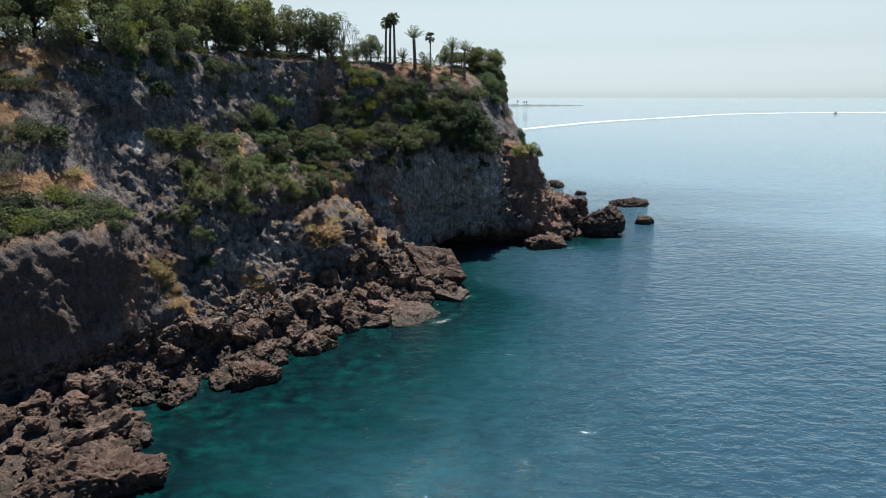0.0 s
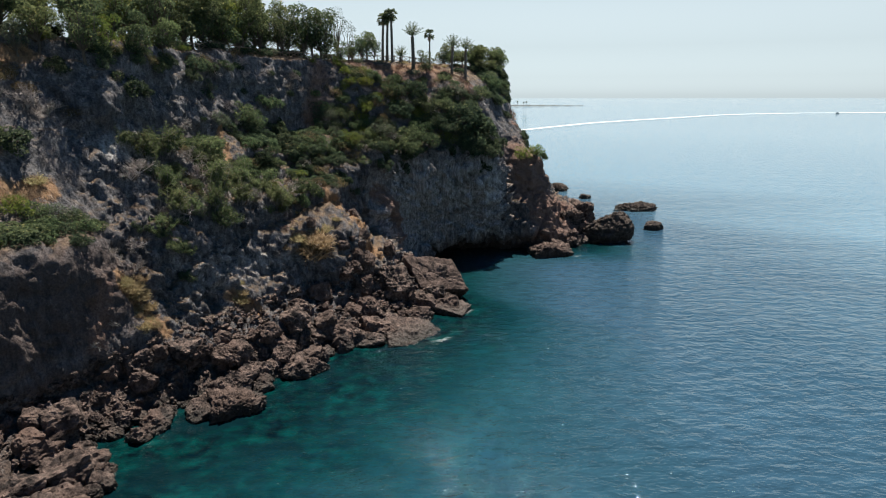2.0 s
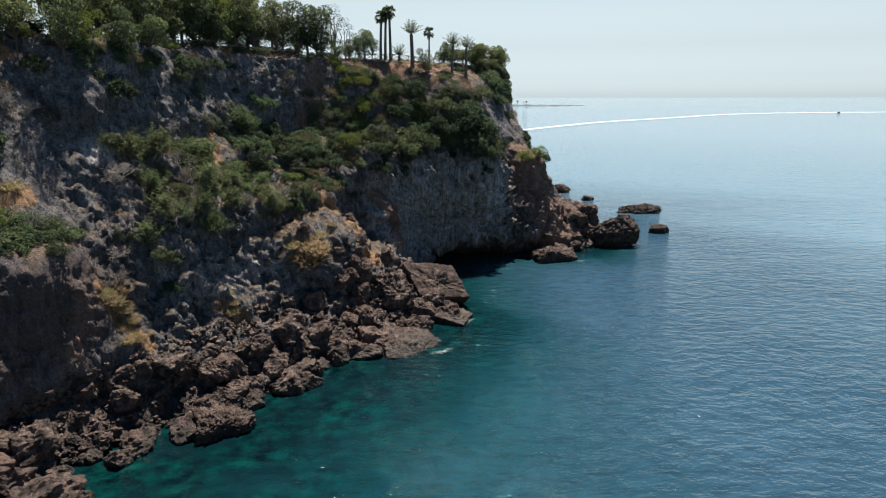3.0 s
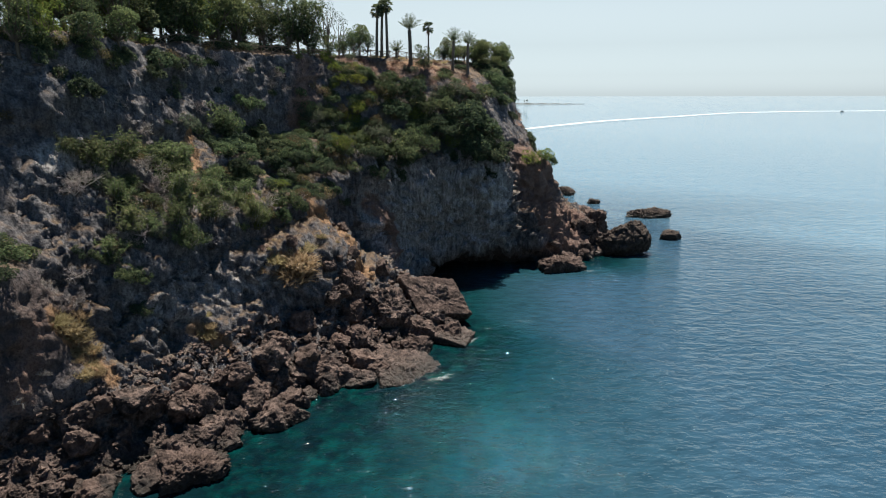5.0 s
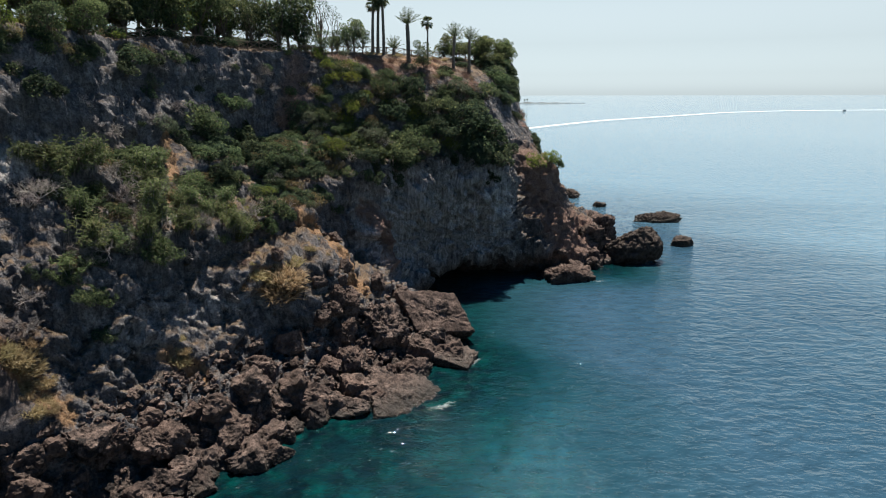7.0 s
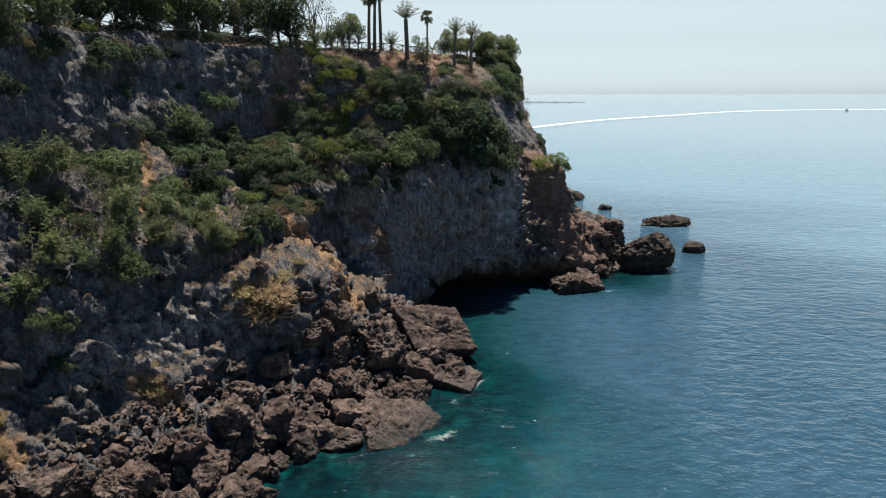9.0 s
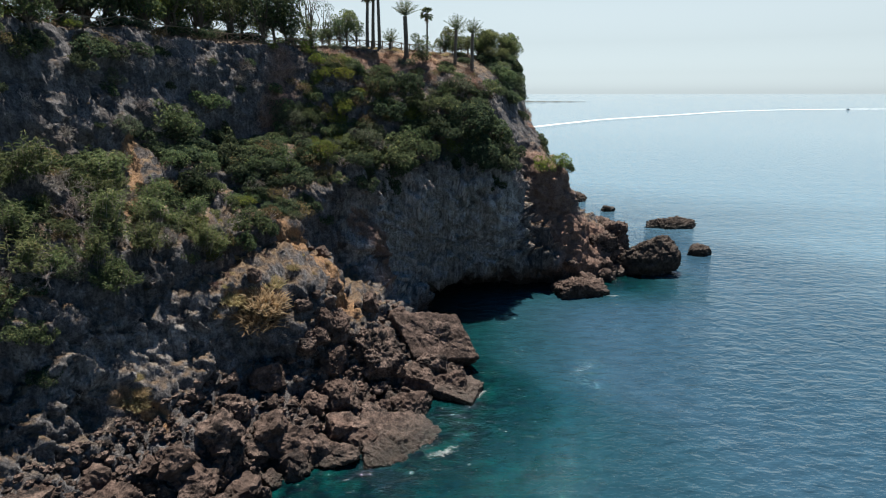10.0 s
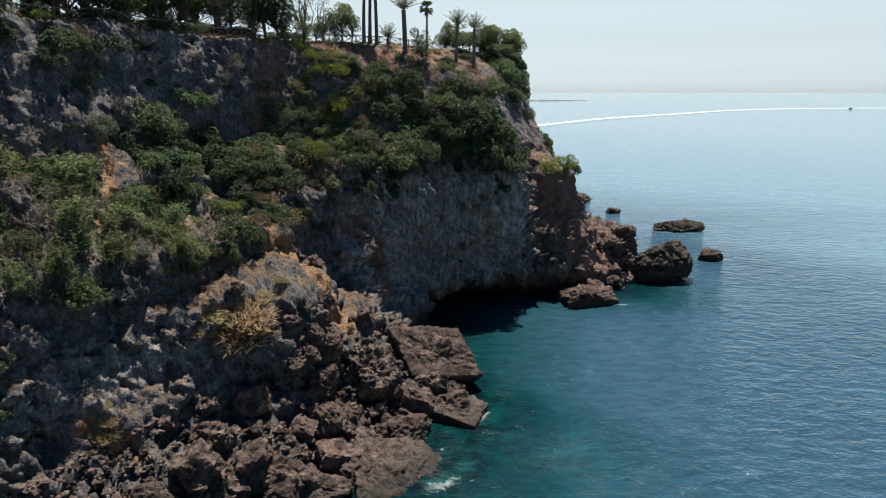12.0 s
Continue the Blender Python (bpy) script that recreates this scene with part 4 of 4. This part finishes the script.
def feather(rng, reach, way, rise, sag, leaflet):
    """One pinnate frond from the crown's heart: rib and leaflets."""
    k = np.linspace(0, 1, 9)
    out = np.array((math.cos(way), math.sin(way), 0.0))
    rib = out[None] * (reach * k * math.cos(rise))[:, None] + np.array((0, 0, 1.0))[None] * (reach * (k * math.sin(rise) - sag * k ** 2.2))[:, None]
    parts = [tube(rib, np.linspace(0.035, 0.008, 9), 3)]
    q = np.repeat(np.linspace(0.15, 1, 22), 2)
    at = np.stack([np.interp(q, k, rib[:, i]) for i in range(3)], 1)
    side = np.cross(out, (0, 0, 1.0)) * np.where(np.arange(44) % 2, 1, -1)[:, None]
    parts.append(leaves(at, side + out * 0.7 + rng.normal(size=(44, 3)) * 0.12 + (0, 0, 0.25), leaflet * (1.15 - 0.7 * abs(q - 0.45)), rng, 0.12, 0.25))
    return join(parts)


def fan(rng, reach, way, rise):
    """One fan frond: a stalk and a spread of blades."""
    d = np.array((math.cos(way) * math.cos(rise), math.sin(way) * math.cos(rise), math.sin(rise)))
    hub = d * reach * 0.55
    parts = [tube(np.linspace((0, 0, 0), hub, 4), (0.03, 0.025, 0.02, 0.016), 3)]
    side = unit(np.cross(d, (0, 0, 1.0)))
    a = np.linspace(-1.35, 1.35, 15)
    parts.append(leaves(np.repeat(hub[None], 15, 0), d[None] * np.cos(a)[:, None] + side[None] * np.sin(a)[:, None], np.full(15, reach * 0.55), rng, 0.16, 0.22))
    return join(parts)


def palm(at, tall, kind, seed, reach, label, r0=0.24, r1=0.16, near=True):
    rng = np.random.default_rng(seed)
    root = new("palm_tree")
    root.matrix_basis = Matrix.Translation(at)
    trunk, head = palm_trunk(tall, r0, r1, seed)
    put("trunk", mesh_of("palm_trunk", *trunk, PALM_BARK), parent=root)
    if kind == "fan":
        fronds = [fan(rng, reach, rng.random() * 6.28, -1.0 + 2.3 * rng.random()) for _ in range(36)]
    else:
        fronds = [feather(rng, reach * (0.8 + 0.3 * rng.random()), 2.4 * k + rng.random() * 0.4, 1.5 - 1.0 * (k / 22), 0.04 + 0.14 * k / 22, reach * 0.17) for k in range(22)]
    if near:
        for v, f in fronds:
            put("frond", mesh_of("frond", v + head, f, LEAF_PALM, flat=True), parent=root)
    else:
        v, f = join(fronds)
        put("crown", mesh_of("crown", v + head, f, LEAF_PALM, flat=True), parent=root)
    if kind == "fan":
        skirt = join([leaves(np.repeat((head - (0, 0, 0.25))[None], 60, 0) + rng.normal(size=(60, 3)) * 0.06, np.stack([rng.normal(size=60) * 0.5, rng.normal(size=60) * 0.5, np.full(60, -1.0)], 1), 0.5 + 0.7 * rng.random(60), rng, 0.14)])
        put("skirt", mesh_of("palm_skirt", *skirt, STRAW, flat=True), parent=root, label="hanging dry brown fronds")
    return tagged(root, label, "palm tree", "palms in the park")


def top_at(x, y):
    """The plateau's height under a place."""
    i = np.argmin((LAND[..., 0] - x) ** 2 + (LAND[..., 1] - y) ** 2 + 4 * (LAND[..., 2] < 36.0))
    return Vector((x, y, LAND.reshape(-1, 3)[i, 2] - 0.05))


for k, (x, y, tall) in enumerate(((-11.5, 126.0, 7.6), (-10.7, 126.6, 8.3), (-9.7, 126.2, 8.6))):
    palm(top_at(x, y), tall, "fan", 201 + k, 1.35, "tall fan palm standing in a close row of three", 0.26, 0.19)
palm(top_at(-5.7, 126.5), 5.6, "feather", 211, 2.9, "date palm with a stout trunk and upright fronds", 0.34, 0.3)
palm(top_at(-8.2, 127.5), 1.0, "feather", 212, 2.2, "young palm with a short trunk by the fence", 0.26, 0.24)
palm(top_at(-2.6, 128.5), 6.9, "fan", 213, 1.15, "slender single fan palm behind the fence", 0.17, 0.12)
palm(top_at(1.8, 133.0), 5.2, "feather", 214, 2.6, "palm rising out of the bushes near the point", 0.28, 0.24)
palm(top_at(4.6, 134.0), 5.3, "feather", 215, 2.5, "palm rising out of the bushes near the point", 0.28, 0.24)
palm(on_top(50, 9), 11.5, "fan", 216, 1.4, "tall fan palm among the park trees", 0.22, 0.15)
palm(on_top(62, 12), 9.0, "fan", 217, 1.4, "fan palm behind the park trees", 0.22, 0.15)
for s, z, tall in ((101, 34.4, 3.6), (106, 34.6, 3.4), (111, 34.2, 3.4)):
    broad.plant(on_face(s, z)[0], tall, trng, 0.8)
slim_tree.plant(top_at(-20.5, 128.0), 10.0, trng)
slim_tree.plant(top_at(-18.0, 130.0), 7.6, trng)
broad.plant(top_at(-14.4, 124.5), 5.4, trng)
light.plant(top_at(-3.2, 125.0), 4.4, trng)
light.plant(top_at(-12.8, 122.8), 3.8, trng)
for stock in (*BUSHES.values(), broad, light, pale, gold, slim_tree):
    stock.clear()


# ---- timber fence along the edge of the park ----
def box_mesh(name, mat):
    bm = bmesh.new()
    bmesh.ops.create_cube(bm, size=1.0)
    bmesh.ops.bevel(bm, geom=bm.edges[:], offset=0.08, segments=1, affect="EDGES")
    me = bpy.data.meshes.new(name)
    bm.to_mesh(me)
    bm.free()
    me.materials.append(mat)
    return me


POST_ME, RAIL_ME, BRACE_ME = (box_mesh(n, TIMBER) for n in ("post", "rail", "brace"))


def beam(name, me, a, b, thick, parent):
    d = b - a
    m = Matrix.Translation((a + b) / 2) @ d.to_track_quat("Z", "Y").to_matrix().to_4x4() @ Matrix.Diagonal((thick, thick, d.length, 1))
    return put(name, me, m, parent)


def fence(s0, s1, back, label):
    root = new("fence")
    tagged(root, label, "fence", "park fences")
    posts = [on_top(s, back) for s in np.arange(s0, s1, 2.0)]
    up = Vector((0, 0, 1))
    for p in posts:
        beam("post", POST_ME, p - up * 0.3, p + up * 1.18, 0.13, root)
    for p, q in zip(posts, posts[1:]):
        beam("rail", RAIL_ME, p + up * 1.08, q + up * 1.08, 0.10, root)
        beam("rail", RAIL_ME, p + up * 0.22, q + up * 0.22, 0.09, root)
        beam("brace", BRACE_ME, p + up * 0.24, q + up * 1.05, 0.075, root)
        beam("brace", BRACE_ME, p + up * 1.05, q + up * 0.24, 0.07, root)


fence(26, 77, 1.1, "brown timber fence with crossed braces under the trees")
fence(77, 105, 2.3, "brown timber fence with crossed braces by the palms")


# ---- rocks and boulders ----
def ball(level):
    bm = bmesh.new()
    bmesh.ops.create_icosphere(bm, subdivisions=level, radius=1.0)
    v = np.array([x.co[:] for x in bm.verts])
    f = np.array([[x.index for x in g.verts] for g in bm.faces])
    bm.free()
    return v, f


BALL = {k: ball(k) for k in (2, 4, 5, 6)}


def rock_geo(seed, level, half=(1, 1, 1), cuts=9, rough=0.09, box=0.0):
    """A broken block: a ball cut by planes, then weathered."""
    rng = np.random.default_rng(seed)
    v, f = BALL[level]
    n = unit(rng.normal(size=(cuts, 3)))
    d = 0.55 + 0.3 * rng.random(cuts)
    if box:
        n = np.concatenate([n, np.eye(3), -np.eye(3)])
        d = np.concatenate([d + 0.25, np.full(6, box)])
    k = v @ n.T
    r = np.where(k > 0.05, d[None] / np.maximum(k, 0.05), 9)
    r = -np.log(np.exp(-45 * np.minimum(r, 1.7)).sum(1) + np.exp(-45 * (1.4 if box else 1.08))) / 45
    p = v * r[:, None] * np.asarray(half)
    big = np.mean(half)
    q = p / big
    lean, gap, own = cells(q * 2.3 + seed, seed)
    bite = rough * (0.9 * fbm(q * 1.9 + seed, 5, seed, 0.62) + 0.35 * fbm(q * 3.1 + seed, 4, seed + 9, 0.6, ridged=True) + 0.9 * (own - 0.5) + 0.7 * lean - 0.8 * np.exp(-(gap / 0.07) ** 2))
    if level > 4:
        lean, gap, own = cells(q * 7 + seed, seed + 3)
        bite = bite + rough * 0.8 * ((own - 0.5) - 0.8 * np.exp(-(gap / 0.1) ** 2)) + rough * 0.5 * fbm(q * 11, 3, seed + 5)
    return p + unit(v * 1.0) * (bite * big)[:, None], f


def big_rock(name, at, half, turn, seed, label, box=0.0, cuts=9, rough=0.09, level=6, mat=BOULDER, skew=0.0):
    v, f = rock_geo(seed, level, half, cuts, rough, box)
    v[:, 0] += skew * v[:, 1]
    ob = put(name, mesh_of(name, v, f, mat))
    ob.matrix_basis = pose(*at, *turn)
    return tagged(ob, label, "rock")


big_rock("boulder", (-1.4, 93.2, 3.1), (5.0, 3.5, 1.9), (46, 8, 16), 301, "huge tilted slab-sided limestone boulder at the water", 0.76, 4, 0.03, skew=-0.42)
big_rock("boulder", (-7.7, 89.0, 3.4), (3.2, 2.9, 3.6), (20, -10, 60), 302, "large pale boulder wedged beside the tilted block", 0, 12)
big_rock("boulder", (-12.3, 87.6, 7.0), (2.6, 2.6, 2.3), (0, 20, 50), 303, "large pale boulder below the ochre slope", 0.85, 8)
big_rock("boulder", (-11.6, 85.2, 4.2), (1.9, 1.8, 2.1), (15, 0, 10), 304, "upright pointed boulder on the shore")
big_rock("rock_shelf", (-3.6, 78.0, -0.35), (4.6, 3.6, 1.1), (14, 14, 14), 305, "flat pitted rock shelf sloping into the sea", 0.85, 5, 0.05)
big_rock("rock_shelf", (0.9, 87.2, 0.15), (3.0, 2.4, 1.0), (6, 12, -20), 306, "flat wet rock shelf washed by the sea", 0.85, 5, 0.06)
big_rock("sea_rock", (35.4, 130.4, 0.9), (5.3, 4.2, 4.9), (0, 8, 10), 307, "large rounded rock standing in the sea", 0, 8, 0.08, mat=SEA_ROCK)
big_rock("sea_rock", (48.2, 141.0, 0.3), (2.4, 1.8, 1.9), (0, -6, 20), 308, "small dark rock standing in the sea", 0, 8, 0.07, mat=SEA_ROCK)
big_rock("sea_rock", (51.2, 164.5, 0.2), (5.9, 3.0, 1.7), (0, -2, 4), 309, "long low dark reef standing out of the sea", 0, 7, 0.1, mat=SEA_ROCK)
big_rock("sea_rock", (42.0, 183.0, 0.2), (1.9, 1.6, 1.5), (0, 0, 0), 310, "small dark rock off the point", mat=SEA_ROCK)
big_rock("sea_rock", (37.4, 198.0, 0.4), (3.2, 2.2, 1.9), (0, 0, 0), 311, "low dark rock off the point", mat=SEA_ROCK)
big_rock("boulder", (20.8, 118.6, 0.4), (4.6, 3.0, 1.9), (0, 6, 12), 312, "dark wet boulder at the foot of the point", 0.85, 7)
big_rock("boulder", (30.2, 141.5, 2.0), (3.8, 4.4, 5.0), (0, -8, 30), 313, "steep rock tower at the end of the point", 0.8, 6)
big_rock("boulder", (26.0, 132.0, 2.5), (3.6, 3.6, 4.4), (0, 12, 10), 314, "broken brown rock mass at the point", 0.85, 8, 0.12)
big_rock("boulder", (-26.0, 41.8, 0.3), (4.0, 2.2, 1.5), (0, 6, 20), 315, "broad flat-topped boulder at the water's edge", 0.85, 7, 0.12)
big_rock("boulder", (-28.9, 47.6, 0.5), (2.1, 1.6, 1.5), (5, 8, 50), 316, "brown boulder on the rocky shore", 0.9, 8, 0.12)
big_rock("boulder", (-20.4, 59.4, 0.4), (3.0, 2.0, 1.4), (6, 8, 30), 317, "broad flat boulder reaching into the sea", 0.85, 7, 0.12)
big_rock("boulder", (-15.6, 67.6, 0.3), (2.6, 1.8, 1.3), (0, 8, 30), 318, "low brown boulder at the water's edge")
big_rock("boulder", (-22.6, 65.6, 2.9), (2.0, 1.6, 1.5), (8, 10, 30), 319, "brown boulder piled on the shore")
big_rock("boulder", (-26.4, 64.6, 4.0), (1.9, 1.5, 1.4), (8, 10, 60), 320, "brown boulder at the foot of the cliff")

FORMS = [mesh_of("boulder", *rock_geo(400 + k, 4, (1, 0.8 + 0.1 * (k % 3), 0.6 + 0.12 * (k % 4)), 10, 0.115, 0.82 if k % 3 else 0.0), BOULDER, flat=True) for k in range(14)]
rrng = np.random.default_rng(21)


def boulder_field(s0, s1, count, z0, z1, r0, r1, push=0.0):
    for _ in range(count):
        s, z = s0 + (s1 - s0) * rrng.random(), z0 + (z1 - z0) * rrng.random() ** 1.7
        at, n = on_face(s, z)
        r = r0 + (r1 - r0) * rrng.random() ** 2.2
        at = at + Vector((0, 0, r * 0.4)) + n * r * 0.1
        if push and rrng.random() < 0.4:  # these lie half sunk in the shallows
            at = on_face(s, 0)[0] + Vector((OUT[0], OUT[1], 0)) * push * rrng.random()
            at.z = r * 0.1
        ob = put("boulder", FORMS[int(rrng.integers(len(FORMS)))])
        ob.matrix_basis = Matrix.Translation(at) @ Euler((rrng.normal() * 0.5, rrng.normal() * 0.5, rrng.random() * 6.28)).to_matrix().to_4x4() @ Matrix.Diagonal((r, r, r, 1))
        tagged(ob, "rough brown limestone boulder lying on the shore", "rock", "boulders on the shore")


boulder_field(-8, 5, 84, -0.3, 3.0, 0.6, 2.0, 3.0)
boulder_field(6, 22, 52, -0.3, 4.2, 0.5, 1.7, 3.0)
boulder_field(20, 36, 52, -0.3, 4.0, 0.5, 2.0, 2.5)
boulder_field(34, 57, 64, -0.3, 4.8, 0.5, 2.0, 2.5)
boulder_field(38, 53, 18, 6.0, 13.0, 0.4, 1.2)
boulder_field(90, 118, 14, -0.3, 4.0, 0.6, 1.8, 1.5)


def rubble(name, s0, s1, count, z0, z1, label):
    """Stones too small and many to count."""
    v, f = BALL[2]
    vs, fs = [], []
    for k in range(count):
        at, n = on_face(s0 + (s1 - s0) * rrng.random(), z0 + (z1 - z0) * rrng.random())
        r = 0.12 + 0.34 * rrng.random() ** 2
        q = v * (1 + 0.28 * rrng.normal(size=(len(v), 1))) * (r, r * 0.8, r * 0.65)
        a = rrng.random() * 6.28
        q = np.stack([q[:, 0] * math.cos(a) - q[:, 1] * math.sin(a), q[:, 0] * math.sin(a) + q[:, 1] * math.cos(a), q[:, 2]], 1)
        vs.append(q + np.array(at + n * 0.08))
        fs.append(f + k * len(v))
    ob = put(name, mesh_of(name, np.concatenate(vs), np.concatenate(fs), BOULDER, flat=True))
    tagged(ob, label, "rubble", kind="stuff")


rubble("rubble", -6, 57, 2300, -0.3, 6.0, "brown stones and rubble between the shore boulders")


# ---- foam, boat, wake and the far shore ----
def foam_patch(x, y, a, c, turn):
    ring, seg = 9, 40
    k = np.linspace(0, 1, ring)[:, None]
    ang = np.linspace(0, 6.283, seg)[None]
    wave = 1 + 0.25 * np.sin(ang * 3 + x) + 0.15 * np.sin(ang * 7 + y)
    v = np.stack([k * np.cos(ang) * a * wave, k * np.sin(ang) * c * wave, 0 * k + 0 * ang], 2)
    me = mesh_of("foam", v.reshape(-1, 3), grid_faces(ring, seg), FOAM)
    me.attributes.new("edge", "FLOAT", "POINT").data.foreach_set("value", np.repeat(1 - k, seg, 1).ravel().astype(np.float32))
    ob = put("foam", me, pose(x, y, 0.05, 0, 0, turn))
    tagged(ob, "white sea foam washing round the rocks", "foam", "foam round the rocks")


for x, y, a, c, turn in ((-0.2, 76.4, 3.8, 1.4, 30), (3.4, 86.4, 3.0, 1.3, 60), (50.6, 140.2, 3.2, 1.0, 0), (56.0, 162.5, 3.2, 1.0, 0), (25.4, 116.6, 2.2, 1.0, 0), (43.6, 182.5, 1.8, 0.8, 0)):
    foam_patch(x, y, a, c, turn)


def wake(points, widths):
    p = np.array(points, float)
    k = np.linspace(0, len(p) - 1, 120)
    line = np.stack([smooth(k, np.arange(len(p)), p[:, i]) for i in (0, 1)], 1)
    w = np.interp(k, np.arange(len(p)), widths)
    across = np.linspace(-1, 1, 9)
    v = np.zeros((120, 9, 3))
    v[..., 0] = line[:, None, 0]
    v[..., 1] = line[:, None, 1] + across[None] * w[:, None]
    v[..., 2] = 0.35
    me = mesh_of("wake", v.reshape(-1, 3), grid_faces(120, 9)[:, ::-1], WAKE)
    me.attributes.new("edge", "FLOAT", "POINT").data.foreach_set("value", np.repeat(1 - abs(across)[None], 120, 0).ravel().astype(np.float32))
    tagged(put("wake", me), "long white wake curving over the open sea", "wake")


wake([(60, 520), (117, 604), (167, 672), (304, 809), (437, 936), (590, 1010), (760, 1040), (1150, 1180)], [10, 11, 12, 11, 12, 14, 19, 27])


def hull_mesh(length, beam_w, depth):
    n = 14
    k = np.linspace(0, 1, n)
    half = beam_w / 2 * np.minimum(1, 1.9 * np.sqrt(1 - k)) * (0.85 + 0.15 * np.minimum(1, k * 4))
    sheer = depth * (1 + 0.35 * k ** 2)
    rows = [np.stack([(k - 0.5) * length, half * s, z + 0 * k], 1) for s, z in ((1, 0), (0.72, -depth * 0.5), (0, -depth * 0.8), (-0.72, -depth * 0.5), (-1, 0))]
    for i in (0, 4):
        rows[i][:, 2] = sheer
    v = np.stack(rows, 1)
    return v.reshape(-1, 3), np.concatenate([grid_faces(n, 5), np.stack([np.arange(n - 1) * 5, np.arange(n - 1) * 5 + 4, np.arange(1, n) * 5 + 4, np.arange(1, n) * 5], 1)])


boat = new("motor_boat")
boat.matrix_basis = pose(640, 1000, 0.3, 0, 0, 15) @ Matrix.Scale(0.6, 4)
put("hull", mesh_of("hull", *hull_mesh(10, 3.4, 1.1), BOAT_DARK), parent=boat)
cab = box_mesh("cabin", BOAT_WHITE)
put("cabin", cab, pose(-0.8, 0, 1.7) @ Matrix.Diagonal((3.8, 2.3, 1.4, 1)), boat)
put("roof", cab, pose(-1.2, 0, 2.5) @ Matrix.Diagonal((3.4, 2.6, 0.15, 1)), boat)
tagged(boat, "small dark motor boat far out at sea", "boat")

spit_k = np.linspace(0, 1, 60)
spit = np.zeros((60, 5, 3))
spit[..., 0] = (150 + 235 * spit_k)[:, None]
spit[..., 1] = 1690 + np.array((-18, -8, 0, 8, 18))[None] * (1.1 - spit_k[:, None])
spit[..., 2] = np.array((-0.5, 1.8, 2.6, 1.8, -0.5))[None] * (1 - 0.75 * spit_k[:, None] ** 2) * (1 + 0.25 * np.sin(spit_k * 40)[:, None])
tagged(put("backdrop", mesh_of("backdrop", spit.reshape(-1, 3), grid_faces(60, 5)[:, ::-1], FAR_LAND)), "low dark spit of land far away", "land", kind="structure")
for x, tall in ((205, 10), (222, 7), (229, 8.5)):
    palm(Vector((x, 1690, 1.5)), tall, "fan", int(x), 2.6, "small palm on the far spit of land", 0.4, 0.3, near=False)
